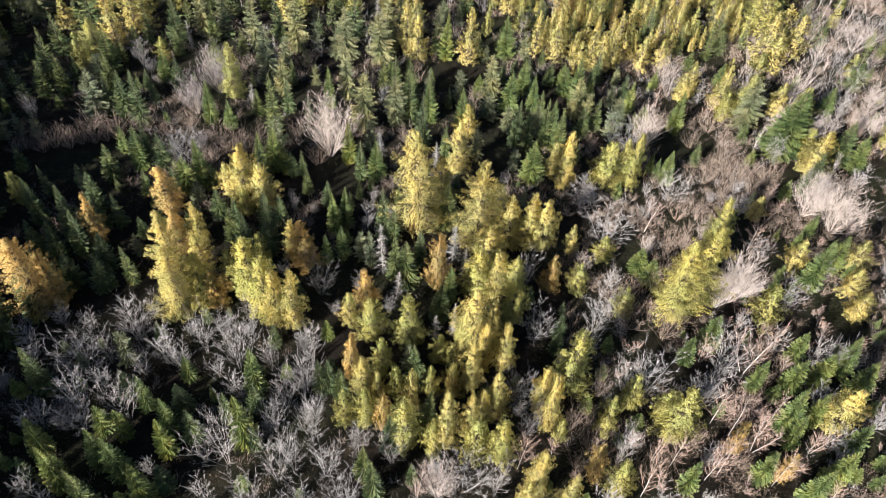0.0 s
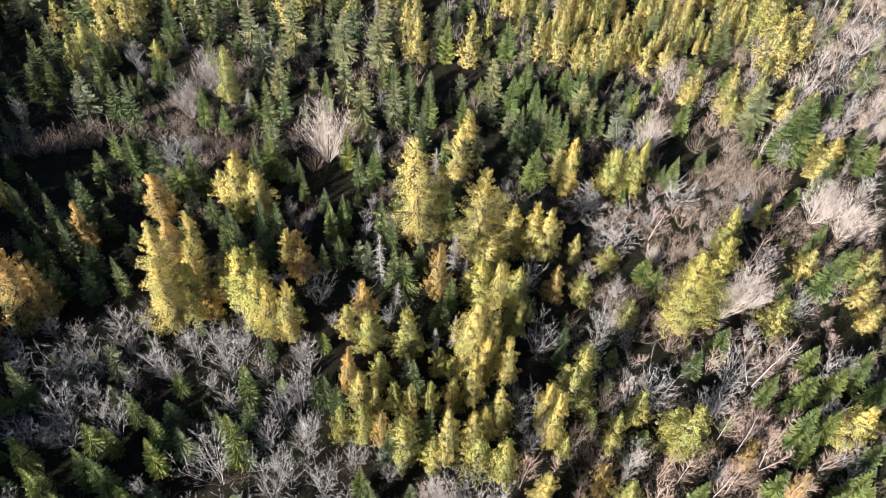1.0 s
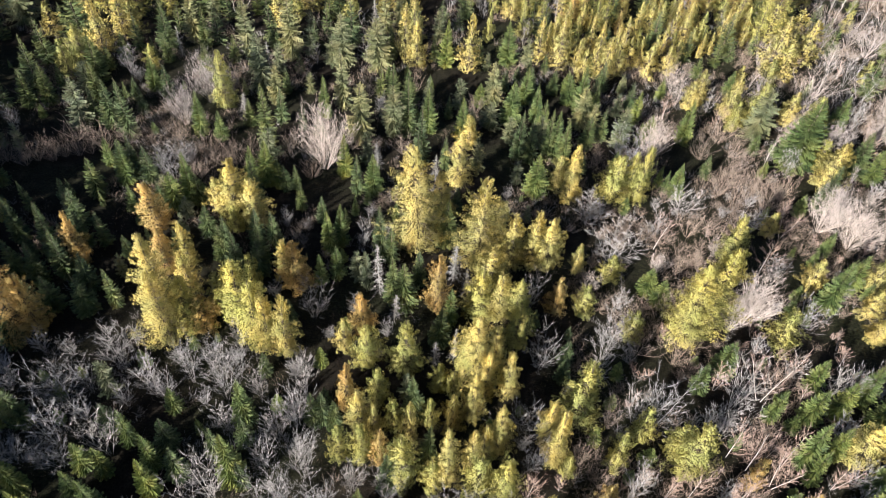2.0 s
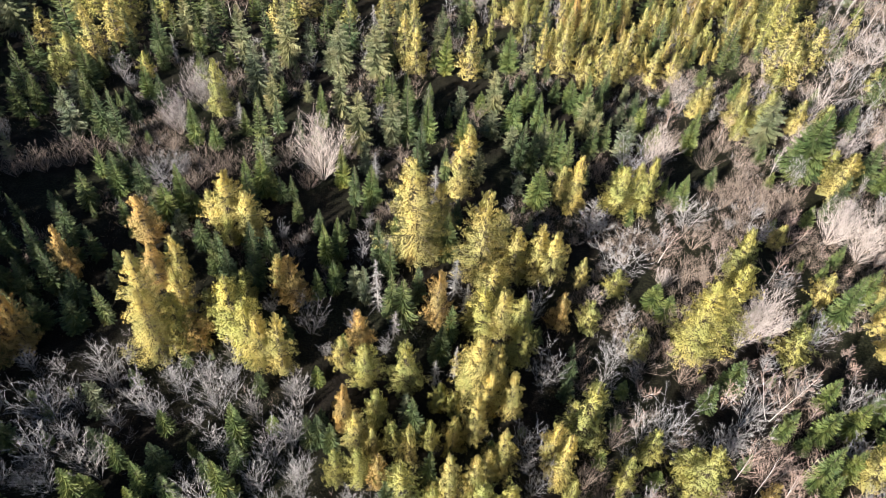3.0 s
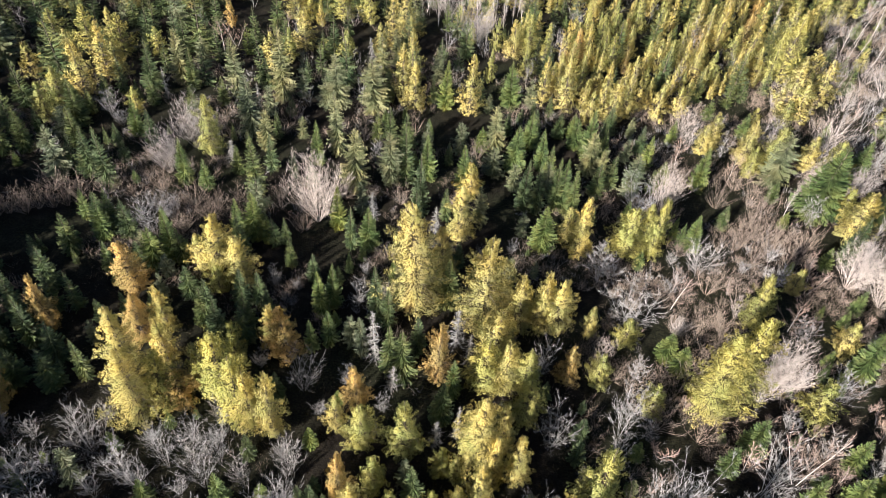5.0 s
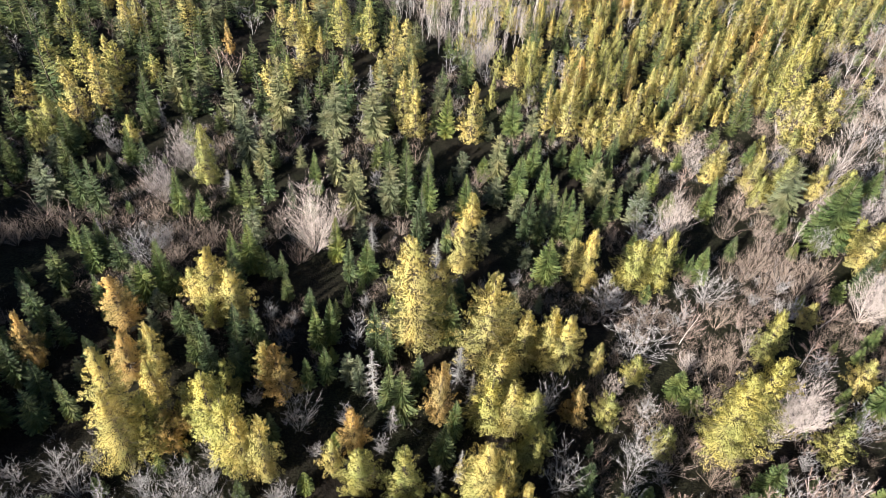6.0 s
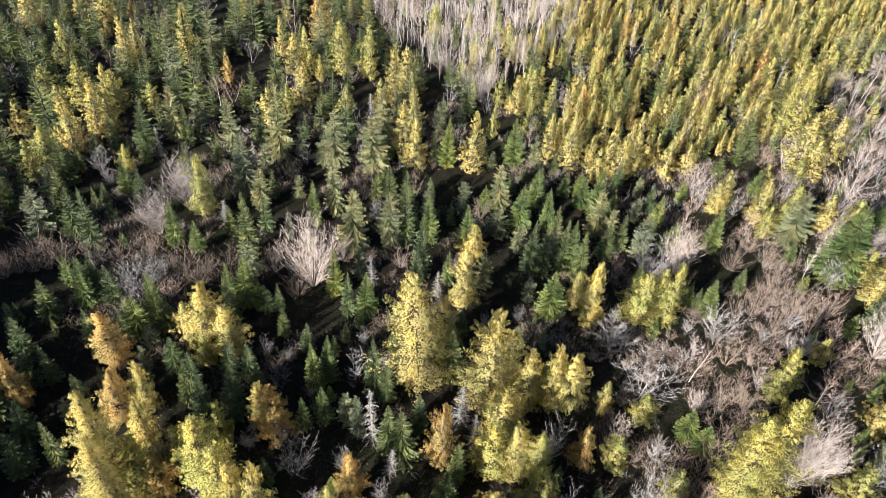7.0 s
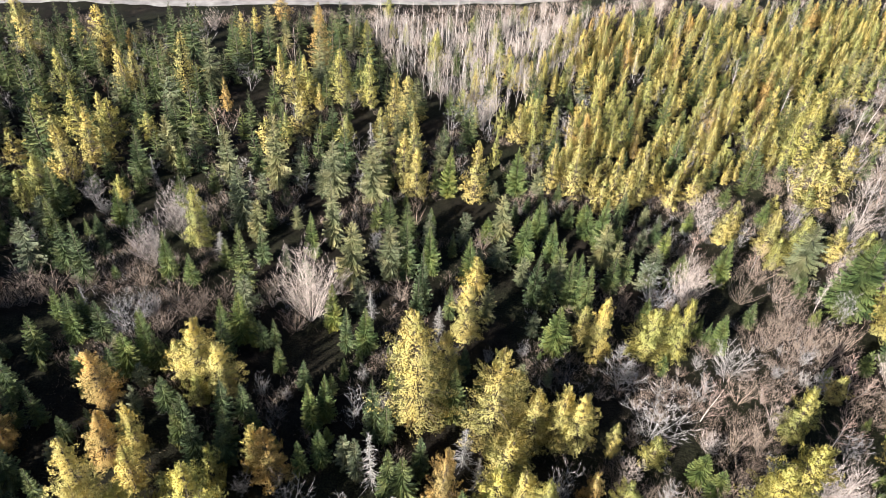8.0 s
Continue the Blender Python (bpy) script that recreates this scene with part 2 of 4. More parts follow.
def bare_tree(seed, h, r, stems, limbs, twigs, thick=1.0, rise=0.9, clear=0.2, fork=0.5, spread=1.0, fine=0.003):
    """A leafless tree: one stem or several, upswept limbs, and a haze of fine twigs."""
    rng = random.Random(seed)
    V, F, TV, TF = [], [], [], []
    for s in range(stems):
        az0 = 6.283 * s / stems + rng.uniform(-0.5, 0.5)
        out = rng.uniform(0.0, 0.12) if stems == 1 else rng.uniform(0.03, 1.0) ** 0.85 * 2.6 * spread * r / h
        d0 = Vector((math.cos(az0) * out, math.sin(az0) * out, 1)).normalized()
        hh = h * rng.uniform(0.82 if stems < 4 else 0.66, 1.0) * (1 if stems == 1 else 1 - 0.12 * out)
        foot = Vector((math.cos(az0), math.sin(az0), 0)) * (0.015 * h if stems > 1 else 0) - UP * 0.1
        trunk = bend(foot, d0, hh * 0.9, 6, rng, 0.05 if stems < 7 else 0.1, 0.03)
        tr = (0.0085 * h + 0.012) * thick * (1 if stems == 1 else 0.75)
        limb(TV, TF, trunk, [tr * (1 - k / 6.6) + 0.005 for k in range(7)], 5 if stems < 4 else 3)
        for k in range(limbs):
            f = clear + (0.97 - clear) * (k + rng.random()) / limbs
            i = min(5, int(f * 6))
            a = trunk[i].lerp(trunk[i + 1], f * 6 - i)
            az = k * 2.4 + rng.uniform(-0.6, 0.6) + az0
            up = rise * rng.uniform(0.5, 1.3)
            d = Vector((math.cos(az), math.sin(az), up)).normalized()
            length = r * (1.5 - 0.95 * max(0, f - 0.25)) * rng.uniform(0.7, 1.1) * (1 if stems == 1 else 0.62)
            b = bend(a, d, length, 3, rng, 0.08, 0.06)
            if stems > 3:
                b = [b[0], b[0].lerp(b[2], 0.5), b[2], b[3]]
            br = tr * 0.3 * (1.15 - f) + 0.006
            limb(V, F, b, [br, br * 0.7, br * 0.45, br * 0.2], 3)
            for t in range(twigs):
                g = rng.uniform(0.12, 1.0)
                j = min(2, int(g * 3))
                p = b[j].lerp(b[j + 1], min(1, g * 3 - j))
                e = (b[j + 1] - b[j]).normalized()
                q = (e + Vector((rng.uniform(-1, 1), rng.uniform(-1, 1), rng.uniform(-0.3, 0.8))) * fork * 1.2).normalized()
                L = length * rng.uniform(0.25, 0.55) * (1.1 - 0.45 * g)
                tip = p + q * L
                blade(V, F, p, tip, 0.008 * thick + fine, rng)
                for _ in range(3):
                    m = p.lerp(tip, rng.uniform(0.2, 0.8))
                    q2 = (q + Vector((rng.uniform(-1, 1), rng.uniform(-1, 1), rng.uniform(-0.3, 0.7))) * fork * 1.2).normalized()
                    blade(V, F, m, m + q2 * L * rng.uniform(0.35, 0.7), 0.005 * thick + 0.8 * fine, rng)
    return TV, TF, V, F


def snag(seed, h, r):
    """A dead spruce: silver stem with brittle, drooping, broken branches."""
    rng = random.Random(seed)
    V, F, TV, TF = [], [], [], []
    stem = bend(Vector((0, 0, -0.1)), Vector((rng.uniform(-0.06, 0.06), rng.uniform(-0.06, 0.06), 1)), h, 6, rng, 0.03)
    limb(TV, TF, stem, [0.008 * h * (1 - k / 6.6) + 0.005 for k in range(7)], 6)
    for k in range(130):
        f = 0.08 + 0.9 * (k + rng.random()) / 130
        i = min(5, int(f * 6))
        a = stem[i].lerp(stem[i + 1], f * 6 - i)
        az = k * 2.4 + rng.uniform(-0.6, 0.6)
        d = Vector((math.cos(az), math.sin(az), rng.uniform(-0.5, 0.2)))
        length = r * (1.15 - 0.95 * f) * rng.uniform(0.35, 1.15)
        b = bend(a, d, length, 2, rng, 0.25, -0.05)
        limb(V, F, b, [0.014, 0.01, 0.004], 3)
        for _ in range(5):
            p = b[1].lerp(b[rng.choice((0, 2))], rng.random())
            q = (d + Vector((rng.uniform(-1, 1), rng.uniform(-1, 1), rng.uniform(-0.9, 0.4)))).normalized()
            blade(V, F, p, p + q * length * rng.uniform(0.25, 0.55), 0.014, rng)
    return TV, TF, V, F


# ---- kinds of tree: base sizes, meshes, words ----
KINDS = {
    "L": ("larch_tree", "larch", "larch", "bark", "golden-yellow autumn larch standing among dark spruces", "larches"),
    "O": ("larch_tree", "larch", "orange", "bark", "orange-gold autumn larch, needles about to drop", "larches"),
    "G": ("larch_tree", "larch", "green", "bark", "yellow-green autumn larch with soft feathery branches", "larches"),
    "S": ("spruce_tree", "conifer", "spruce", "bark", "dark green pointed spruce on the shaded forest floor", "spruces"),
    "F": ("fir_tree", "conifer", "fir", "bark", "young bright green fir with tiered branches", "firs"),
    "W": ("old_spruce_tree", "ragged", "lichen", "bark", "ragged olive-grey old spruce hung with lichen", "old spruces"),
    "D": ("dead_spruce_tree", "snag", "silver", "silver", "bare silver-white dead spruce with broken branches", "dead trees"),
    "H": ("bare_hardwood_tree", "hardwood", "grey", "grey", "leafless grey-white hardwood with fine upright branches", "bare hardwoods"),
    "P": ("pale_hardwood_tree", "bush", "pale", "pale", "leafless pale tan hardwood with many spreading stems", "pale hardwoods"),
    "T": ("slender_hardwood_tree", "pole", "pale", "birch", "tall slender leafless pale hardwood with upright twigs", "slender hardwoods"),
    "B": ("birch_tree", "birch", "redtwig", "birch", "small leafless birch, white trunk and reddish twigs", "birches"),
    "R": ("bare_shrub", "shrub", "brown", "brown", "leafless brown alder shrub with tangled thin stems", "brown shrubs"),
}
CLASSES = {"larch": (2.6, 4.5, 7.0, 11.0), "conifer": (2.2, 4.0, 6.5), "ragged": (3.5, 6.5), "snag": (4.0,), "hardwood": (3.4, 6.0, 8.5), "bush": (3.4, 6.0), "birch": (2.6, 4.8, 7.0), "pole": (7.0,), "shrub": (2.6, 5.0)}
VARIANTS = {"larch": 4, "conifer": 4, "ragged": 4, "snag": 3, "hardwood": 5, "bush": 4, "birch": 4, "pole": 5, "shrub": 4}
FORMS, NORMALS = {}, {}


def form(kind, cls, v, low=False):
    """The two meshes of one form of a kind (trunk, crown), its height and its radius."""
    key = (kind, cls, v, low)
    if key in FORMS:
        return FORMS[key]
    name, style, leaf, wood, _, _ = KINDS[kind]
    seed = 1000 * list(KINDS).index(kind) + 37 * int(cls * 10) + v
    rr = random.Random(seed)
    h = cls
    if style == "larch":
        r = h * {2.6: 0.27, 4.5: 0.22, 7.0: 0.19, 11.0: 0.19}[cls]
        w, p, t, s = {2.6: (10, 8, 38, 0.058), 4.5: (16, 9, 50, 0.061), 7.0: (24, 10, 62, 0.064), 11.0: (34, 11, 80, 0.068)}[cls]
        if low:
            w, p, t, s = round(w * 0.85), p - 3, 30, s * 1.45
        data = larch(seed, h, r, w, p, t, s, rr.uniform(0.34, 0.48), 0.1, 0.95 if low else 0.8, 0.6)
    elif style == "conifer":
        r = h * (0.26 if kind == "S" else 0.29)
        w, p, q = {2.2: (14, 11, 6), 4.0: (20, 12, 7), 6.5: (28, 13, 8)}[cls]
        if low:
            w, p, q = round(w * 0.62), p - 4, q - 2
        if kind == "F":
            w += 2
        data = conifer(seed, h, r, w, p, q, 0.9, rr.uniform(0.12, 0.24), rr.uniform(0.12, 0.3))
    elif style == "ragged":
        r = h * 0.22
        w, p, q = {3.5: (18, 11, 7), 6.5: (28, 12, 8)}[cls]
        if low:
            w, p, q = round(w * 0.7), p - 3, q - 2
        data = conifer(seed, h, r, w, p, q, 1.05, rr.uniform(0.35, 0.5), rr.uniform(0.25, 0.4), 0.1, 0.5)
    elif style == "snag":
        r = 0.9
        data = snag(seed, h, r)
    else:
        stems, limbs, twigs, thick, rise, clear, fork, wide = {
            "hardwood": (rr.choice((4, 5, 5, 6)), 12, 8, 0.27, 0.85, 0.14, 0.46, 0.34),
            "bush": (rr.choice((24, 27, 30)) if cls > 5 else rr.choice((9, 10, 12)), 8, 8, 0.26, 0.9, 0.2, 0.5, 0.42),
            "pole": (1, 26, 10, 0.33, 2.2, 0.18, 0.32, 0.12),
            "birch": (rr.choice((1, 1, 2)), 21, 11, 0.5, 1.3, 0.15, 0.44, 0.28),
            "shrub": (rr.choice((13, 15, 17)), 4, 4, 0.24, 1.4, 0.14, 0.42, 0.4),
        }[style]
        r = h * wide
        if low:
            limbs, twigs, thick = max(2, round(limbs * 0.7)), round(twigs * 0.6), thick * 1.15
            stems = stems if stems < 3 else round(stems * 0.65)
        data = bare_tree(seed, h, r, stems, limbs, twigs, thick, rise, clear, fork, 0.62 if style == "hardwood" else 1.0, 0.0065 if style == "hardwood" else 0.004)
    tv, tf, cv, cf = data
    normals = None
    if style == "larch":
        cf, normals = soft_crown(cv, cf, seed, 0.35, 0.12)
    trunk, crown = mesh_of(name + "_trunk", tv, tf, M[wood]), mesh_of(name + "_crown", cv, cf, M[leaf], None, normals)
    NORMALS[crown.name] = normals
    FORMS[key] = (trunk, crown, h, r)
    return FORMS[key]


RNG = random.Random(7)
TAKEN = {}


def near(x, y, d):
    k = 3.0
    for i in range(int((x - d) // k), int((x + d) // k) + 1):
        for j in range(int((y - d) // k), int((y + d) // k) + 1):
            for a, b, q in TAKEN.get((i, j), ()):
                if (a - x) ** 2 + (b - y) ** 2 < (d * q) ** 2:
                    return True
    return False


def stance(kind, x, y, h, r, low=False):
    """The meshes and the pose of one tree."""
    style = KINDS[kind][1]
    cls = min(CLASSES[style], key=lambda c: abs(math.log(h / c)))
    trunk, crown, bh, br = form(kind, cls, RNG.randrange(VARIANTS[style]), low)
    sz = h / bh
    if style == "larch":
        r = min(r, 0.27 * h)
    elif style in ("conifer", "ragged"):
        r = min(r, 0.32 * h)
    elif style == "shrub":
        h, r = min(h, 5.0), min(r, 2.0)
        sz = h / bh
    sx = min(max(r / br, 0.6 * sz), (1.7 if style in ("larch", "conifer", "ragged") else 1.35) * sz)
    return trunk, crown, pose(x, y, ground_z(x, y) - 0.05, RNG.uniform(-2, 2), RNG.uniform(-2, 2), RNG.uniform(0, 360)) @ Matrix.Diagonal((sx, sx * RNG.uniform(0.9, 1.1), sz, 1))


COUNT = {}


def claim(x, y):
    TAKEN.setdefault((int(x // 3.0), int(y // 3.0)), []).append((x, y, 1.0))


def plant(kind, x, y, h, r):
    name, style, leaf, wood, label, group = KINDS[kind]
    trunk, crown, m = stance(kind, x, y, h, r, y > {"conifer": 84, "ragged": 86, "larch": 78}.get(style, 76))
    tree = new(name)
    tree.empty_display_size = 0.5
    tree.matrix_world = m
    tagged(tree, label, "tree" if kind != "R" else "shrub", group)
    for part_name, me in (("trunk", trunk), ("crown", crown)):
        new(part_name, me).parent = tree
    claim(x, y)
    COUNT[name] = COUNT.get(name, 0) + 1
    return tree


# ---- the ground ----
def axis(lo, hi, step, far):
    a = [lo + step * i for i in range(int((hi - lo) / step) + 1)]
    return [lo - f for f in reversed(far)] + a + [hi + f for f in far]


FAR = (6, 20, 50, 120, 300, 800, 2000)
gx, gy = axis(-110, 110, 1.1, FAR), axis(-20, 185, 1.1, FAR)
gv = [(x, y, ground_z(x, y)) for y in gy for x in gx]
nx = len(gx)
gf = [(j * nx + i, j * nx + i + 1, (j + 1) * nx + i + 1, (j + 1) * nx + i) for j in range(len(gy) - 1) for i in range(nx - 1)]
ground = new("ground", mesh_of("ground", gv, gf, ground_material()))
tagged(ground, "forest floor of leaf litter, moss and dead grass, colour darkened for tree shade", "ground", kind="structure")


def road_strip():
    line = [(-160, 118), (-110, 129), (-70, 138), (-50, 140), (-30, 145), (0, 153), (40, 164), (90, 180)]
    v, f = [], []
    n = 160
    for i in range(n + 1):
        s = i / n * (len(line) - 1)
        k = min(int(s), len(line) - 2)
        p = Vector(line[k]).lerp(Vector(line[k + 1]), s - k)
        d = (Vector(line[k + 1]) - Vector(line[k])).normalized()
        side = Vector((-d.y, d.x))
        for u in range(7):
            broad = 1.05 + 0.55 * math.exp(-((p.x - 5) / 28) ** 2)
            q = p + side * ((u - 3) * broad + (0.9 * noise.noise(Vector((p.x * 0.3, u * 2.0, 1.7))) if u in (0, 6) else 0))
            v.append((q.x, q.y, ground_z(q.x, q.y) + 0.12 + 0.08 * (1 - abs(u - 3) / 3)))
    for i in range(n):
        for u in range(6):
            a = i * 7 + u
            f.append((a, a + 1, a + 8, a + 7))
    return new("road", mesh_of("road", v, f, gravel_material()))


tagged(road_strip(), "pale gravel forest road at the edge of the wood", "road", kind="structure")

# ---- trees that stand out, stand by stand: x, y, height, crown radius ----
# golden larches, 21 to 36 m ahead
for x, y, h, r in (
    (7.2, 21.5, 5.6, 0.60), (10.3, 21.9, 6.1, 0.68), (7.7, 21.9, 8.9, 0.79), (1.4, 26.3, 8.1, 0.89), (3.0, 27.4, 6.6, 0.74), (3.9, 28.0, 6.1, 0.70),
    (9.4, 28.5, 8.1, 0.91), (5.1, 29.1, 6.9, 0.93), (-1.6, 29.6, 5.3, 0.81), (-4.4, 29.9, 4.4, 0.68), (-5.6, 30.3, 5.9, 1.04), (32.9, 30.4, 6.3, 1.40),
    (8.9, 30.5, 6.1, 0.95), (1.6, 30.9, 4.8, 0.82), (2.9, 31.6, 7.4, 0.82), (4.1, 33.9, 6.6, 0.94), (5.9, 34.1, 6.6, 0.89), (3.1, 35.6, 9.0, 1.56),
    (4.8, 36.4, 6.6, 0.97),
):
    plant("L", x, y, h, r)
# golden larches, 37 to 48 m ahead
for x, y, h, r in (
    (-12.6, 36.6, 7.8, 1.01), (-22.5, 36.9, 9.6, 1.67), (-14.1, 37.1, 7.1, 1.21), (-7.8, 37.4, 4.6, 0.79), (-23.0, 38.2, 12.4, 1.43), (-19.0, 40.6, 5.6, 1.02),
    (5.3, 42.2, 6.1, 1.29), (-22.3, 42.3, 5.6, 1.14), (39.2, 42.5, 3.9, 1.16), (-14.4, 44.6, 5.7, 0.85), (4.2, 45.0, 6.4, 1.60), (-23.2, 45.2, 6.2, 0.85),
    (39.6, 45.4, 3.9, 1.63), (3.0, 47.9, 11.3, 1.98), (34.9, 48.0, 4.4, 1.11), (12.6, 48.1, 4.3, 0.72), (9.7, 48.2, 7.2, 1.37), (6.4, 48.2, 7.1, 1.26),
    (8.1, 48.4, 7.5, 1.15),
):
    plant("L", x, y, h, r)
# golden larches, 49 to 82 m ahead
for x, y, h, r in (
    (41.1, 48.7, 4.4, 1.23), (4.6, 49.6, 7.8, 1.39), (-2.6, 50.1, 13.1, 2.33), (-18.8, 51.7, 5.9, 1.43), (-21.2, 52.9, 7.2, 1.49), (-22.7, 53.2, 4.3, 0.99),
    (-0.6, 53.9, 6.8, 1.28), (32.7, 55.1, 3.6, 0.90), (12.4, 57.9, 8.1, 1.12), (0.8, 59.6, 7.1, 1.26), (11.6, 60.3, 4.5, 1.03), (41.4, 63.7, 6.4, 2.23),
    (1.9, 66.2, 4.6, 1.16), (40.5, 75.3, 4.9, 1.22), (33.5, 75.5, 6.3, 1.21), (28.9, 77.0, 4.2, 1.24), (30.0, 77.6, 5.5, 1.06), (1.4, 81.3, 8.5, 1.40),
    (15.9, 81.3, 5.3, 1.16), (-5.3, 81.8, 7.2, 1.29),
):
    plant("L", x, y, h, r)
# golden larches, 82 to 94 m ahead
for x, y, h, r in (
    (18.9, 82.3, 6.1, 1.63), (-52.4, 82.8, 5.0, 1.32), (24.5, 83.5, 5.4, 1.19), (-7.0, 83.8, 7.9, 1.44), (13.1, 83.9, 7.9, 1.64), (-43.9, 83.9, 7.9, 1.65),
    (-42.4, 84.1, 5.2, 1.67), (27.4, 84.5, 4.3, 1.14), (10.4, 84.8, 6.9, 1.13), (22.3, 85.0, 5.1, 1.01), (42.9, 85.8, 5.5, 1.68), (41.8, 86.6, 8.3, 1.68),
    (-49.4, 86.9, 5.1, 1.51), (-6.0, 87.7, 7.6, 1.30), (-24.4, 89.2, 5.3, 1.26), (46.5, 89.3, 6.8, 1.73), (44.6, 90.3, 7.6, 2.09), (-11.0, 93.9, 5.2, 1.09),
    (-21.0, 94.0, 6.3, 1.67),
):
    plant("L", x, y, h, r)
# golden larches, 95 to 127 m ahead
for x, y, h, r in (
    (31.9, 94.7, 6.1, 1.24), (-9.6, 95.6, 9.4, 1.46), (7.2, 96.4, 5.7, 1.63), (39.9, 98.7, 7.4, 1.35), (-7.9, 99.7, 6.9, 1.68), (36.3, 102.1, 8.0, 1.31),
    (-23.9, 102.3, 6.6, 1.95), (3.9, 104.8, 5.9, 0.88), (1.2, 105.3, 6.3, 0.96), (-27.1, 108.1, 6.6, 0.98), (-54.1, 110.6, 2.8, 0.93), (3.1, 112.9, 3.5, 0.85),
    (6.2, 113.4, 6.2, 1.02), (-55.6, 113.9, 8.2, 1.87), (48.4, 114.6, 7.3, 1.71), (43.6, 116.4, 5.9, 1.74), (44.7, 117.5, 9.9, 1.30), (-36.1, 121.3, 5.7, 1.09),
    (-73.3, 122.6, 6.2, 1.64), (-35.8, 127.3, 4.5, 1.04),
):
    plant("L", x, y, h, r)
# orange larches, 25 to 132 m ahead
for x, y, h, r in (
    (12.8, 24.9, 4.8, 0.85), (27.3, 25.6, 4.5, 0.64), (-3.7, 27.4, 5.3, 0.78), (24.2, 27.7, 4.8, 0.66), (-6.9, 31.8, 6.6, 0.87), (-34.9, 36.8, 9.7, 1.91),
    (-33.8, 37.1, 7.6, 1.21), (-20.1, 38.4, 4.9, 1.25), (-6.4, 39.4, 5.7, 0.91), (-0.5, 42.4, 7.5, 1.03), (10.3, 43.1, 5.0, 0.89), (-13.0, 44.0, 6.3, 1.32),
    (-25.1, 44.2, 6.2, 1.22), (-33.0, 44.6, 6.9, 1.06), (-27.6, 49.5, 6.6, 1.28), (-3.2, 49.6, 4.6, 0.68), (-32.2, 98.6, 5.6, 0.83), (-22.3, 113.6, 11.0, 1.68),
    (-53.0, 117.4, 3.4, 1.06), (-32.5, 131.9, 6.5, 1.46),
):
    plant("O", x, y, h, r)
# yellow-green larches, 24 to 34 m ahead
for x, y, h, r in (
    (14.4, 23.7, 4.9, 0.92), (5.5, 25.7, 5.9, 1.06), (0.4, 25.8, 4.7, 0.86), (3.6, 26.0, 5.5, 1.20), (-1.8, 26.1, 7.0, 1.19), (-6.7, 27.6, 5.3, 0.70),
    (-5.0, 27.8, 5.3, 0.88), (10.4, 27.8, 3.0, 0.71), (19.4, 28.5, 7.4, 1.44), (14.1, 28.8, 5.4, 0.80), (18.9, 30.3, 4.6, 1.14), (-2.8, 30.5, 4.4, 0.82),
    (-0.2, 30.8, 4.8, 0.59), (16.2, 31.1, 5.3, 0.87), (11.3, 32.3, 8.2, 1.59), (-4.4, 32.6, 5.5, 0.88), (1.6, 34.0, 3.2, 0.77),
):
    plant("G", x, y, h, r)
# yellow-green larches, 34 to 49 m ahead
for x, y, h, r in (
    (0.3, 34.2, 4.0, 0.72), (2.6, 35.6, 6.9, 1.19), (-2.4, 35.7, 7.2, 1.24), (-5.7, 36.0, 5.8, 1.21), (-15.3, 37.6, 8.4, 1.45), (-21.1, 38.4, 7.0, 1.48),
    (6.6, 39.0, 5.8, 1.25), (-17.1, 39.4, 8.4, 1.73), (16.8, 40.6, 4.3, 0.93), (21.3, 41.1, 10.1, 1.75), (30.2, 41.2, 5.2, 1.39), (6.6, 41.7, 6.1, 1.03),
    (3.3, 42.0, 6.4, 1.55), (22.8, 42.3, 10.9, 2.12), (-16.9, 42.9, 5.6, 1.05), (12.8, 43.0, 4.3, 0.95), (15.8, 47.6, 3.5, 1.00), (-42.9, 49.5, 4.7, 0.84),
):
    plant("G", x, y, h, r)
# yellow-green larches, 50 to 91 m ahead
for x, y, h, r in (
    (-20.2, 50.3, 3.6, 1.71), (27.4, 50.4, 7.3, 1.18), (17.2, 58.4, 6.9, 1.73), (19.6, 58.6, 7.9, 1.09), (18.7, 59.2, 6.6, 1.00), (-26.6, 69.7, 7.8, 1.42),
    (-46.9, 74.3, 5.3, 1.33), (43.7, 75.0, 5.0, 1.77), (36.6, 75.3, 5.8, 1.41), (-45.3, 75.5, 6.7, 1.52), (-37.4, 76.5, 4.0, 0.74), (40.4, 83.4, 4.4, 1.65),
    (3.9, 89.0, 5.1, 0.91), (-43.8, 89.3, 6.3, 1.53), (-52.4, 89.5, 6.1, 1.75), (-48.9, 90.6, 6.4, 1.62), (-39.7, 90.6, 4.3, 1.21), (-22.5, 90.9, 5.1, 1.21),
):
    plant("G", x, y, h, r)
# yellow-green larches, 93 to 142 m ahead
for x, y, h, r in (
    (-15.1, 92.6, 4.7, 1.30), (41.5, 93.9, 8.4, 1.44), (42.8, 94.1, 10.6, 2.50), (11.4, 95.5, 6.1, 0.88), (4.7, 97.6, 5.3, 0.90), (43.8, 98.5, 10.2, 2.23),
    (-54.7, 99.8, 7.4, 1.37), (-13.3, 102.2, 8.4, 1.55), (-17.1, 102.5, 9.0, 1.78), (-21.9, 103.0, 5.1, 1.42), (-0.5, 103.3, 4.2, 0.95), (54.5, 111.5, 5.8, 1.68),
    (4.8, 117.2, 5.4, 1.58), (-16.3, 120.2, 6.3, 1.34), (54.6, 125.8, 6.9, 1.86), (58.3, 126.5, 6.8, 2.05), (-14.5, 138.0, 3.7, 1.22), (73.4, 142.5, 6.0, 2.59),
):
    plant("G", x, y, h, r)
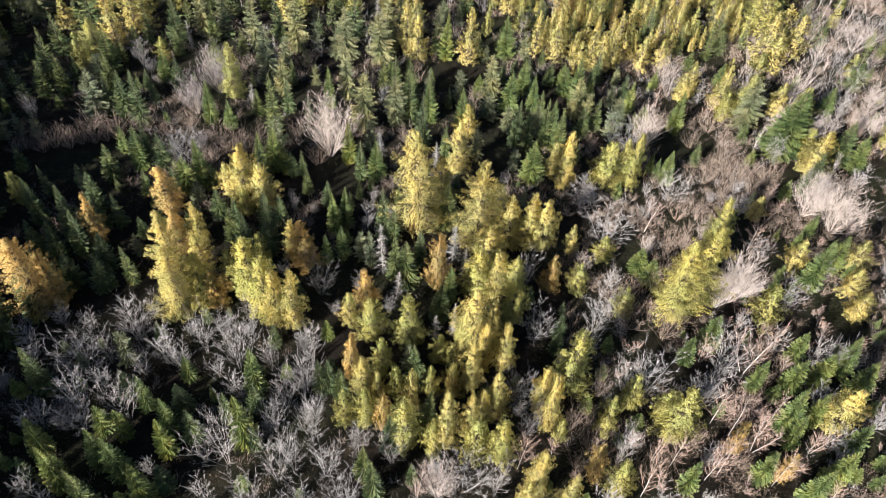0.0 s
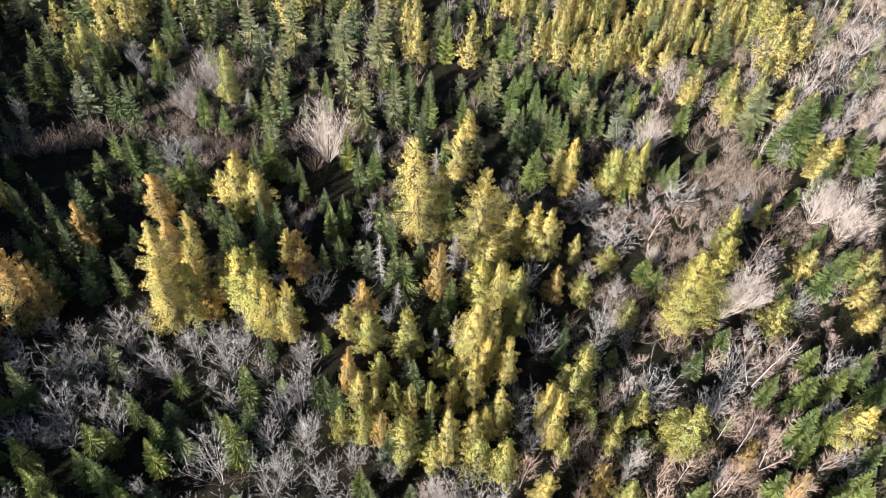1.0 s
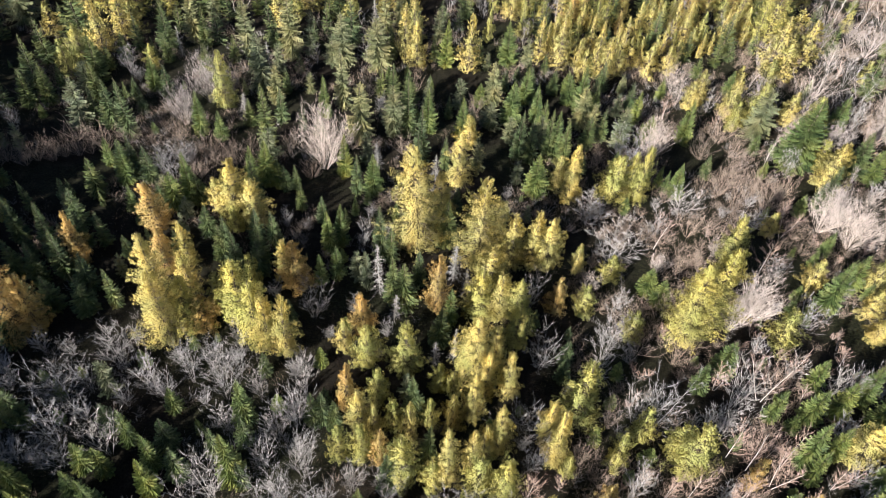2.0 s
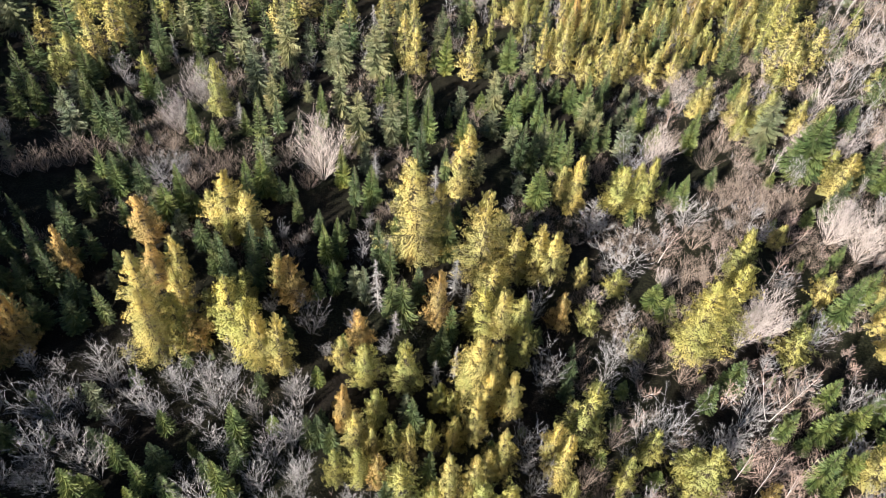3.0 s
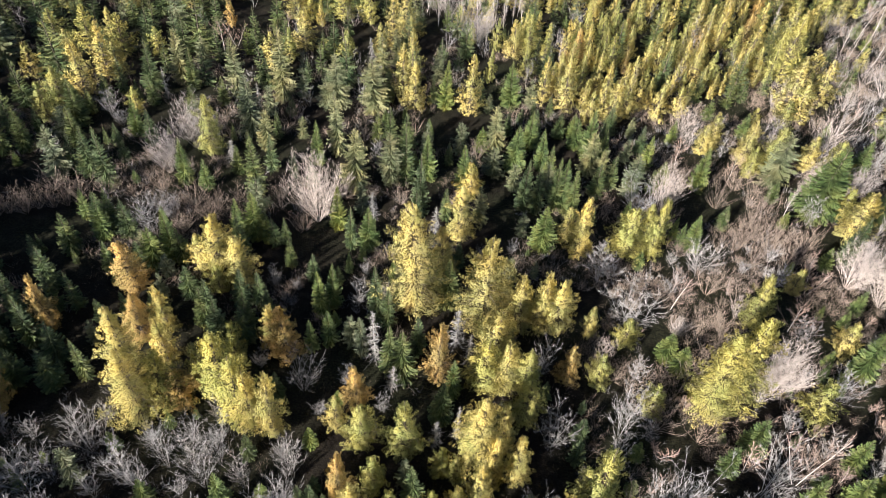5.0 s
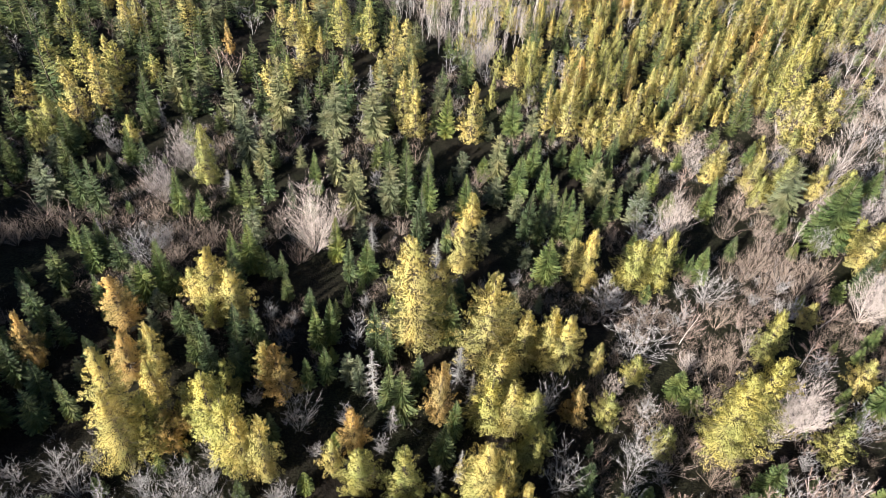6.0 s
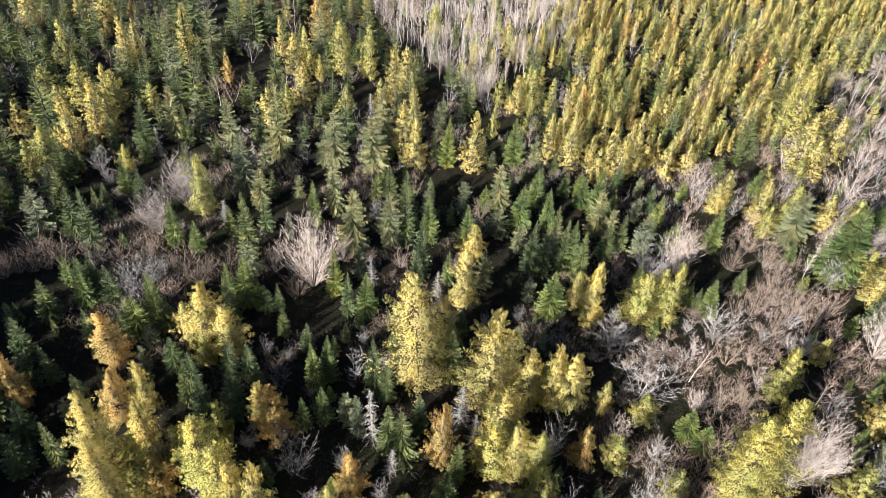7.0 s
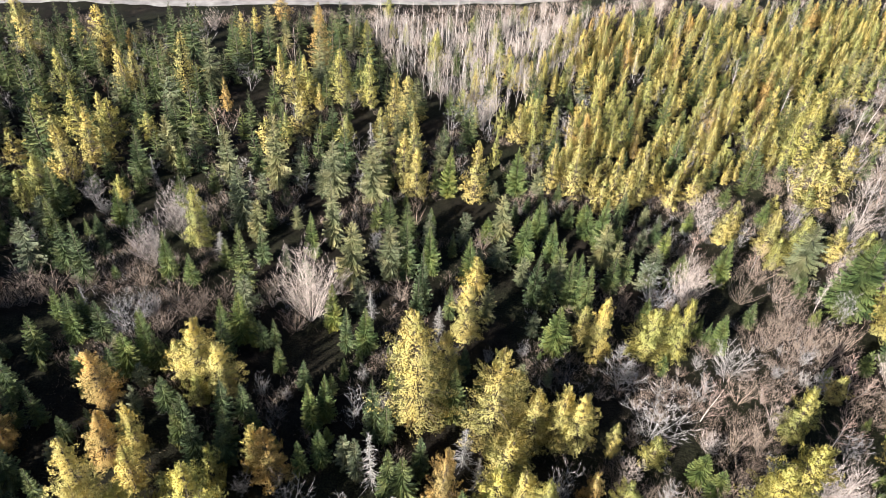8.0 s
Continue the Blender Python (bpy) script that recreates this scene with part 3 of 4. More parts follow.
# spruces, 20 to 49 m ahead
for x, y, h, r in (
    (-23.8, 19.5, 6.2, 0.97), (-3.7, 21.9, 5.4, 1.01), (-4.7, 23.2, 5.3, 0.82), (-13.3, 25.1, 3.8, 0.68), (-31.1, 28.6, 6.5, 0.88), (-8.5, 30.6, 4.4, 0.91),
    (-29.1, 31.0, 2.7, 0.51), (-31.4, 42.1, 4.8, 1.30), (-36.0, 42.5, 5.3, 1.04), (-3.3, 42.8, 5.7, 1.46), (-38.2, 43.0, 4.8, 1.05), (-33.9, 43.3, 6.2, 1.05),
    (-4.3, 43.4, 5.7, 1.05), (-2.2, 45.2, 5.0, 0.91), (-36.0, 45.4, 7.2, 0.90), (-33.7, 47.2, 4.8, 0.82), (-39.9, 47.3, 6.1, 0.98), (-32.0, 47.4, 4.4, 0.83),
    (-5.0, 48.0, 5.0, 0.77), (-5.9, 48.5, 6.7, 0.77),
):
    plant("S", x, y, h, r)
# spruces, 51 to 66 m ahead
for x, y, h, r in (
    (-41.1, 51.4, 4.0, 0.52), (-34.4, 52.6, 2.2, 0.35), (-38.7, 53.4, 2.6, 0.65), (-38.0, 53.7, 2.4, 0.36), (-30.7, 56.4, 4.9, 1.20), (-22.7, 56.7, 3.5, 0.74),
    (-33.3, 56.9, 5.2, 1.51), (-15.8, 57.2, 3.4, 0.45), (-9.6, 57.5, 5.1, 0.84), (-3.6, 62.2, 4.9, 0.89), (-0.6, 62.4, 4.5, 0.79), (-3.3, 63.2, 7.5, 1.05),
    (-35.6, 63.5, 7.6, 1.16), (-20.4, 64.3, 8.1, 1.27), (12.4, 64.5, 6.0, 0.80), (8.7, 64.5, 6.3, 0.96), (7.3, 64.7, 6.6, 0.91), (10.7, 65.1, 6.7, 1.08),
    (-38.3, 65.3, 6.3, 1.36), (-40.0, 65.5, 5.0, 0.99),
):
    plant("S", x, y, h, r)
# spruces, 66 to 85 m ahead
for x, y, h, r in (
    (45.6, 66.2, 6.1, 1.63), (-23.2, 67.4, 3.7, 0.84), (-5.1, 67.6, 7.6, 0.94), (17.1, 69.3, 4.6, 0.86), (10.5, 70.2, 4.7, 0.86), (-37.4, 70.4, 3.0, 0.76),
    (-38.8, 70.7, 2.3, 0.47), (-20.4, 74.3, 3.8, 0.73), (-9.2, 75.3, 4.2, 0.86), (-7.7, 75.8, 4.4, 1.04), (-44.1, 75.9, 4.4, 1.23), (21.5, 76.1, 4.1, 0.92),
    (-42.8, 76.4, 3.5, 0.75), (12.1, 78.2, 3.4, 0.95), (-36.3, 78.9, 4.0, 0.89), (-38.2, 79.2, 3.2, 0.64), (-32.8, 82.9, 5.8, 1.12), (-8.8, 83.5, 4.9, 1.13),
    (-31.5, 84.3, 4.9, 1.34), (-24.7, 85.2, 7.3, 1.13),
):
    plant("S", x, y, h, r)
# spruces, 88 to 107 m ahead
for x, y, h, r in (
    (34.5, 87.8, 3.6, 1.38), (36.8, 89.3, 3.6, 1.05), (-36.7, 91.8, 5.7, 1.21), (-34.7, 92.0, 8.3, 1.84), (-34.2, 93.6, 6.1, 1.23), (-2.6, 93.6, 3.5, 1.10),
    (-38.6, 93.7, 5.7, 1.31), (-42.7, 94.8, 5.3, 1.47), (0.6, 95.5, 6.0, 1.47), (-52.1, 95.9, 5.6, 1.34), (-45.9, 98.2, 5.4, 1.29), (-60.0, 99.4, 5.8, 1.53),
    (-52.1, 99.7, 4.7, 1.31), (-34.7, 99.9, 4.5, 1.15), (42.8, 99.9, 7.1, 1.14), (10.9, 100.0, 3.6, 0.93), (-51.3, 104.3, 3.6, 1.12), (-61.3, 104.5, 6.1, 1.35),
    (-60.0, 106.6, 6.1, 1.21), (-39.9, 107.0, 4.9, 1.47),
):
    plant("S", x, y, h, r)
# spruces, 109 to 126 m ahead
for x, y, h, r in (
    (-12.7, 108.5, 3.3, 0.83), (-42.2, 108.6, 4.9, 1.48), (-59.3, 108.7, 5.3, 1.24), (-54.8, 108.8, 5.6, 1.24), (-47.3, 109.7, 6.2, 1.41), (45.1, 110.1, 6.6, 1.41),
    (-57.7, 111.0, 6.2, 1.42), (-52.7, 112.9, 4.1, 1.11), (-36.2, 115.7, 7.2, 1.56), (-42.5, 115.7, 9.6, 1.63), (-30.9, 116.6, 7.3, 1.48), (-66.6, 116.8, 5.8, 1.49),
    (-33.9, 117.2, 5.6, 1.23), (-21.2, 117.2, 8.9, 1.74), (-45.8, 117.3, 8.5, 1.57), (-53.9, 118.1, 5.1, 1.33), (-64.6, 118.5, 6.2, 1.33), (-64.7, 123.3, 4.5, 1.20),
    (-44.6, 124.5, 5.3, 1.39), (-58.6, 124.9, 5.1, 1.21), (-21.3, 126.3, 6.8, 1.59),
):
    plant("S", x, y, h, r)
# old spruces, 32 to 72 m ahead
for x, y, h, r in (
    (-25.6, 31.9, 4.2, 0.84), (-6.8, 44.6, 4.8, 0.64), (-7.8, 45.6, 3.8, 0.71), (-4.0, 50.4, 4.9, 0.85), (-9.1, 62.3, 4.2, 0.79), (2.9, 62.3, 4.6, 0.79),
    (-41.2, 64.5, 6.6, 1.34), (-10.3, 66.2, 7.9, 1.52), (-6.7, 67.4, 7.0, 1.38), (6.5, 68.0, 3.6, 0.85), (19.1, 68.4, 5.4, 1.24), (16.1, 69.9, 4.7, 0.98),
    (4.2, 70.4, 3.8, 1.16), (14.8, 71.5, 5.5, 1.17),
):
    plant("W", x, y, h, r)
# old spruces, 72 to 105 m ahead
for x, y, h, r in (
    (-43.5, 71.6, 4.1, 1.35), (35.6, 72.0, 7.2, 1.74), (-13.2, 72.2, 7.4, 1.05), (-21.2, 72.2, 5.2, 1.00), (-23.1, 74.0, 8.1, 1.37), (4.5, 75.2, 5.9, 1.21),
    (-10.1, 81.0, 7.0, 1.79), (-16.0, 81.1, 4.2, 1.10), (-26.6, 81.3, 8.4, 1.22), (-14.7, 81.6, 7.0, 1.68), (-21.3, 81.9, 9.6, 1.47), (8.9, 84.0, 3.9, 0.87),
    (-34.6, 84.2, 7.2, 1.26), (-20.6, 105.5, 5.5, 1.61),
):
    plant("W", x, y, h, r)
# firs, 20 to 29 m ahead
for x, y, h, r in (
    (-20.0, 20.2, 6.1, 0.98), (-26.5, 21.0, 6.0, 1.00), (-22.4, 22.1, 6.2, 1.01), (-24.3, 22.9, 5.4, 0.90), (-29.0, 23.4, 5.3, 1.03), (28.9, 24.0, 5.6, 1.04),
    (-19.7, 24.1, 5.4, 0.75), (19.8, 24.2, 4.6, 0.84), (-23.5, 25.3, 4.1, 0.86), (31.1, 25.5, 5.5, 1.06), (25.7, 25.5, 4.6, 0.86), (-14.1, 25.5, 6.8, 0.84),
    (-25.1, 25.6, 3.7, 0.95), (-20.2, 26.0, 4.9, 0.69), (-22.6, 27.8, 4.8, 0.70), (33.6, 28.4, 4.8, 1.11), (28.9, 28.6, 4.8, 0.49), (-17.6, 29.0, 2.4, 0.41),
):
    plant("F", x, y, h, r)
# firs, 30 to 46 m ahead
for x, y, h, r in (
    (28.9, 30.1, 6.3, 0.54), (-14.4, 30.1, 5.9, 0.72), (-20.1, 30.7, 3.5, 0.78), (31.2, 30.8, 4.7, 0.91), (27.2, 33.7, 4.6, 0.71), (30.5, 34.0, 4.6, 1.19),
    (36.2, 34.0, 5.1, 1.19), (33.1, 34.7, 4.6, 1.20), (21.9, 36.1, 3.7, 0.98), (35.6, 36.1, 5.3, 1.07), (31.7, 37.0, 4.5, 0.99), (24.3, 38.1, 4.4, 1.25),
    (0.9, 41.3, 4.7, 0.88), (-11.1, 44.9, 3.8, 0.76), (20.1, 45.1, 3.5, 1.08), (-9.7, 45.8, 4.2, 0.92), (35.8, 45.9, 6.7, 1.34), (19.2, 46.5, 3.5, 1.37),
):
    plant("F", x, y, h, r)
# firs, 49 to 59 m ahead
for x, y, h, r in (
    (38.9, 48.6, 5.0, 1.11), (-10.9, 48.8, 5.6, 0.95), (-10.1, 49.7, 5.6, 0.84), (-3.5, 51.4, 3.9, 0.69), (-31.1, 52.1, 3.7, 0.52), (-5.0, 52.8, 3.4, 0.53),
    (-27.1, 53.0, 4.8, 1.46), (38.0, 53.1, 3.6, 0.76), (-25.6, 54.0, 6.3, 1.17), (-9.3, 54.0, 2.7, 0.48), (-26.5, 55.5, 5.0, 0.72), (-33.1, 56.2, 4.5, 1.22),
    (-17.6, 57.1, 3.9, 0.74), (-7.8, 57.3, 5.4, 1.23), (-20.5, 57.5, 5.1, 0.84), (-19.0, 57.6, 5.7, 1.23), (-32.9, 57.6, 5.0, 0.74), (-19.1, 58.7, 5.0, 1.04),
    (-36.1, 58.8, 3.7, 0.76),
):
    plant("F", x, y, h, r)
# firs, 59 to 71 m ahead
for x, y, h, r in (
    (9.1, 59.0, 5.5, 1.51), (-11.2, 59.8, 5.8, 0.91), (24.2, 60.4, 4.6, 1.03), (23.2, 61.0, 3.2, 0.42), (24.7, 61.6, 3.9, 0.82), (22.7, 61.9, 3.2, 0.51),
    (18.0, 63.5, 3.2, 0.81), (-25.7, 64.5, 4.0, 0.92), (-28.2, 65.1, 5.8, 1.08), (11.3, 65.1, 6.7, 1.08), (47.4, 65.4, 4.9, 1.30), (38.8, 67.2, 9.1, 2.73),
    (1.2, 67.4, 6.0, 1.22), (-2.8, 68.7, 6.0, 1.13), (41.1, 70.0, 7.2, 2.35), (-15.1, 70.1, 5.7, 0.92), (26.9, 70.1, 6.2, 0.86), (23.1, 70.6, 3.3, 1.17),
):
    plant("F", x, y, h, r)
# firs, 72 to 103 m ahead
for x, y, h, r in (
    (6.6, 71.6, 6.1, 1.45), (9.7, 71.9, 5.4, 0.88), (-35.8, 72.5, 5.2, 1.07), (21.6, 73.2, 4.8, 0.89), (16.6, 73.6, 4.8, 0.90), (15.1, 74.4, 6.9, 1.20),
    (46.2, 74.7, 5.4, 1.41), (2.9, 74.7, 3.4, 1.04), (8.5, 75.7, 5.2, 1.22), (13.9, 76.3, 4.1, 1.23), (-3.2, 76.3, 3.0, 0.75), (13.9, 78.4, 3.4, 0.95),
    (25.6, 78.7, 3.4, 0.76), (34.7, 81.0, 3.6, 0.97), (-1.6, 82.6, 6.8, 1.17), (6.5, 83.7, 6.5, 1.45), (31.3, 84.4, 3.1, 1.01), (-28.3, 92.2, 4.6, 1.01),
    (-2.3, 103.0, 4.6, 0.87),
):
    plant("F", x, y, h, r)
# dead spruces, 37 to 92 m ahead
for x, y, h, r in (
    (-0.2, 36.5, 3.5, 0.74), (1.4, 37.3, 4.7, 0.64), (-4.0, 41.3, 3.5, 0.88), (-5.6, 44.0, 6.7, 1.05), (2.2, 44.8, 3.5, 0.81), (1.0, 46.1, 5.0, 1.19),
    (-7.9, 61.6, 3.8, 0.79), (-24.2, 68.8, 3.4, 1.03), (-27.3, 73.5, 4.5, 1.20), (-24.0, 80.1, 3.6, 0.71), (-35.1, 80.2, 4.4, 0.51), (-11.9, 92.3, 4.0, 0.87),
):
    plant("D", x, y, h, r)
# grey hardwoods, 20 to 27 m ahead
for x, y, h, r in (
    (-8.5, 19.7, 6.9, 1.16), (-15.6, 20.2, 5.4, 1.19), (-12.5, 20.2, 6.0, 1.18), (-5.8, 20.8, 6.6, 1.19), (-11.0, 22.6, 7.1, 1.21), (5.2, 22.6, 6.3, 1.22),
    (2.8, 22.8, 7.3, 2.42), (-7.6, 23.3, 7.9, 1.09), (-15.0, 23.5, 9.7, 2.20), (-10.0, 23.5, 7.8, 1.22), (-2.8, 24.6, 5.5, 1.26), (-5.4, 25.3, 5.4, 1.27),
    (-26.8, 25.5, 5.2, 1.92), (-30.5, 25.7, 4.4, 1.29), (-9.0, 26.0, 6.9, 1.14), (14.8, 26.0, 8.0, 1.68), (-12.0, 26.7, 6.8, 1.15), (-23.7, 26.7, 8.1, 1.91),
):
    plant("H", x, y, h, r)
# grey hardwoods, 27 to 32 m ahead
for x, y, h, r in (
    (-27.9, 27.4, 6.6, 1.94), (-9.2, 27.4, 6.0, 1.17), (7.6, 27.8, 5.4, 1.10), (32.1, 28.3, 5.6, 1.14), (-11.6, 28.7, 6.7, 1.32), (-15.6, 29.4, 4.4, 1.35),
    (-10.5, 29.9, 8.1, 1.19), (-10.4, 30.4, 5.9, 1.35), (-28.6, 30.9, 7.3, 2.36), (7.0, 31.0, 5.7, 1.37), (21.6, 31.6, 6.2, 1.37), (-26.9, 31.6, 6.1, 1.37),
    (22.8, 31.6, 7.7, 1.81), (-21.0, 31.7, 4.3, 1.39), (-16.4, 32.1, 6.7, 1.38), (-22.2, 32.2, 6.4, 1.66), (17.6, 32.3, 8.3, 2.39), (-13.7, 32.3, 5.8, 1.20),
):
    plant("H", x, y, h, r)
# grey hardwoods, 33 to 55 m ahead
for x, y, h, r in (
    (16.1, 32.7, 6.0, 1.39), (-17.2, 33.2, 7.7, 1.62), (-10.3, 33.2, 7.9, 1.38), (-19.5, 33.4, 7.5, 1.62), (-15.8, 33.9, 6.4, 1.41), (-25.4, 34.2, 7.0, 2.16),
    (24.4, 34.6, 9.0, 2.45), (13.1, 35.4, 6.4, 1.20), (32.7, 35.9, 6.1, 1.25), (34.8, 36.6, 5.3, 1.27), (8.7, 37.3, 5.1, 1.73), (14.2, 38.5, 8.0, 2.26),
    (-11.0, 40.7, 5.3, 1.53), (32.7, 42.8, 5.9, 1.56), (8.0, 43.2, 6.5, 1.41), (-7.8, 49.9, 4.2, 1.25), (16.1, 50.0, 5.8, 2.95), (14.3, 54.9, 4.3, 2.08),
):
    plant("H", x, y, h, r)
# grey hardwoods, 57 to 119 m ahead
for x, y, h, r in (
    (-28.4, 56.7, 6.9, 2.23), (24.2, 56.8, 5.8, 2.40), (-27.8, 59.6, 3.9, 1.28), (19.2, 65.2, 5.3, 2.17), (31.5, 77.3, 4.2, 1.25), (51.7, 81.0, 7.5, 2.57),
    (-11.9, 81.9, 4.9, 1.63), (47.4, 83.1, 9.0, 2.96), (-0.4, 87.1, 4.0, 1.10), (8.6, 88.3, 5.1, 1.38), (3.2, 95.9, 4.5, 1.49), (38.3, 97.0, 3.8, 1.50),
    (-1.9, 97.4, 4.1, 2.26), (-31.0, 105.5, 5.0, 2.25), (-47.3, 106.8, 4.8, 1.87), (-68.3, 111.7, 3.9, 2.12), (-47.3, 116.2, 3.4, 1.75), (-41.6, 118.9, 6.7, 2.44),
):
    plant("H", x, y, h, r)
# pale hardwoods, 22 to 131 m ahead
for x, y, h, r in (
    (0.9, 22.3, 6.2, 1.42), (26.2, 42.7, 6.8, 1.55), (27.6, 43.5, 8.3, 2.07), (41.1, 54.3, 7.4, 2.91), (38.8, 56.6, 6.6, 2.39), (-13.4, 60.7, 9.2, 3.41),
    (22.4, 66.3, 7.4, 1.25), (-30.3, 66.6, 7.1, 1.59), (-28.9, 71.1, 7.5, 2.30), (40.6, 71.6, 5.6, 1.46), (46.5, 71.8, 4.2, 1.73), (27.6, 77.9, 6.4, 1.24),
    (44.7, 79.8, 7.2, 2.84), (26.9, 79.9, 6.4, 1.27), (49.3, 92.2, 8.4, 2.12), (57.3, 93.2, 6.9, 2.81), (-15.6, 101.9, 4.0, 1.57), (55.6, 109.8, 5.8, 2.07),
    (-17.6, 114.6, 4.6, 1.38), (-19.4, 130.9, 5.3, 1.93),
):
    plant("P", x, y, h, r)
# birches, 22 to 29 m ahead
for x, y, h, r in (
    (-0.6, 21.6, 5.8, 1.21), (16.4, 23.5, 5.5, 1.24), (7.0, 24.9, 6.8, 1.04), (26.8, 25.1, 5.8, 1.26), (21.6, 25.2, 5.4, 1.27), (22.7, 25.7, 7.3, 1.26),
    (19.2, 26.3, 4.8, 1.12), (17.7, 26.5, 5.0, 1.08), (25.9, 27.9, 5.4, 1.32), (30.7, 28.2, 4.8, 1.15), (24.4, 29.2, 6.3, 1.99), (27.0, 29.4, 6.3, 1.20),
):
    plant("B", x, y, h, r)
# birches, 30 to 115 m ahead
for x, y, h, r in (
    (23.1, 30.2, 5.3, 1.36), (27.0, 35.4, 8.3, 1.89), (23.4, 36.2, 4.5, 1.07), (31.1, 50.4, 4.7, 1.70), (20.8, 52.1, 5.8, 1.72), (34.4, 55.3, 5.1, 1.31),
    (47.9, 68.7, 5.7, 1.67), (31.2, 72.4, 3.9, 1.18), (25.5, 74.6, 3.7, 1.21), (49.3, 90.5, 4.7, 1.41), (-31.8, 92.7, 5.9, 1.73), (-30.5, 94.1, 5.0, 1.46),
    (-26.7, 115.2, 7.3, 2.24),
):
    plant("B", x, y, h, r)
# brown shrubs, 27 to 59 m ahead
for x, y, h, r in (
    (12.7, 27.3, 4.4, 1.32), (11.4, 28.7, 5.1, 1.11), (13.9, 32.1, 5.0, 1.39), (28.4, 36.7, 7.5, 1.93), (20.4, 38.5, 4.5, 1.50), (17.4, 39.4, 4.4, 1.77),
    (19.7, 43.1, 4.2, 1.32), (20.8, 44.4, 5.8, 1.59), (22.7, 49.3, 4.9, 1.68), (24.8, 49.3, 4.3, 2.25), (27.1, 53.0, 4.8, 1.75), (24.6, 54.4, 4.8, 1.77),
    (-26.1, 57.8, 3.1, 1.50), (30.4, 59.1, 9.2, 2.72), (33.9, 59.5, 8.2, 2.44),
):
    plant("R", x, y, h, r)
# brown shrubs, 60 to 64 m ahead
for x, y, h, r in (
    (-24.3, 60.0, 3.3, 1.80), (27.1, 60.5, 4.0, 1.29), (28.8, 60.9, 4.6, 1.55), (32.5, 61.0, 7.4, 1.78), (33.3, 61.3, 8.7, 2.03), (36.2, 61.3, 6.9, 1.80),
    (29.6, 61.4, 6.7, 2.18), (-38.2, 62.1, 3.1, 1.86), (-32.8, 62.3, 2.8, 1.33), (-35.4, 62.4, 3.1, 1.60), (31.6, 62.6, 8.0, 1.81), (-41.2, 62.6, 3.5, 1.86),
    (-22.1, 62.6, 2.8, 1.60), (-30.3, 63.6, 3.6, 1.61), (-17.6, 63.9, 3.2, 1.35),
):
    plant("R", x, y, h, r)
# brown shrubs, 64 to 98 m ahead
for x, y, h, r in (
    (-5.4, 64.2, 3.2, 1.36), (-11.3, 64.6, 3.6, 1.63), (32.2, 65.4, 6.2, 1.62), (28.5, 67.4, 4.5, 1.99), (32.3, 68.1, 4.8, 1.97), (31.4, 70.8, 3.4, 1.75),
    (2.6, 73.2, 3.4, 1.20), (51.2, 74.7, 5.0, 2.11), (-10.7, 75.0, 3.5, 1.22), (-19.5, 76.7, 3.7, 1.87), (-4.8, 76.9, 3.8, 1.56), (-28.5, 83.5, 4.7, 1.66),
    (-31.6, 84.6, 3.9, 1.34), (-26.5, 97.0, 2.6, 1.89), (-18.9, 98.4, 3.3, 1.53),
):
    plant("R", x, y, h, r)

# spruces in the shade of the larches
for x, y, h, r in (
    (-2.9, 25.5, 5.4, 0.85), (-0.2, 27.8, 5.8, 0.74), (-7.5, 30.3, 3.7, 0.78), (-9.2, 30.4, 4.5, 0.77), (-1.4, 31.8, 5.9, 1.01), (-35.2, 35.9, 6.0, 1.21),
    (0.1, 38.9, 5.2, 1.10), (-35.4, 39.4, 4.9, 1.11), (-33.5, 39.6, 4.7, 1.27), (-30.6, 39.7, 4.5, 1.27), (-28.4, 40.5, 4.7, 0.87), (-16.7, 45.2, 4.4, 1.08),
    (-24.4, 46.0, 4.2, 0.93), (-20.7, 46.7, 4.6, 1.10), (-18.0, 48.9, 4.7, 1.12), (-16.5, 49.3, 4.1, 0.90), (-22.8, 49.7, 3.8, 1.13), (0.1, 50.8, 5.9, 1.30),
    (-28.2, 52.4, 3.7, 0.87), (-24.7, 53.7, 4.1, 1.18), (-14.8, 54.3, 3.4, 0.71), (-16.8, 56.9, 3.4, 0.91),
):
    plant("S", x, y, h, r)
# brown scrub along the shaded hollow
for x, y, h, r in (
    (-5.6, 55.5, 3.1, 1.20), (-47.4, 57.3, 2.7, 1.23), (-44.7, 57.8, 3.0, 1.23), (-46.9, 58.2, 3.3, 1.36), (-45.3, 58.4, 3.8, 1.54), (-43.8, 58.7, 3.6, 1.42),
    (-42.1, 58.8, 3.1, 1.24), (-42.4, 59.1, 3.9, 1.55), (-14.6, 59.2, 3.3, 1.37), (-41.2, 59.6, 3.8, 1.43), (-39.9, 60.0, 3.7, 1.56), (-38.7, 60.4, 3.7, 1.44),
    (-37.2, 60.6, 3.8, 1.38), (-29.3, 61.0, 3.1, 1.58), (-23.8, 61.7, 3.1, 1.27), (-26.4, 61.9, 3.1, 1.59), (-17.7, 62.4, 3.1, 1.60), (-11.1, 64.8, 2.8, 1.31),
):
    plant("R", x, y, h, r)
# tall spruces by the shaded hollow, most out of view, added to cast shade
for x, y, h, r in ((-36.5, 33, 6, 1.4), (-38.5, 35.5, 6, 1.4), (-40.5, 37.5, 6, 1.4), (-48.3, 49.5, 10, 1.8), (-49.8, 53, 10, 1.9), (-51.5, 56.5, 10.5, 1.9), (-18.6, 44.6, 6, 1.2), (-16.9, 46.2, 5.4, 1.1), (-20.3, 46.8, 5.6, 1.1)):
    plant("S", x, y, h, r)

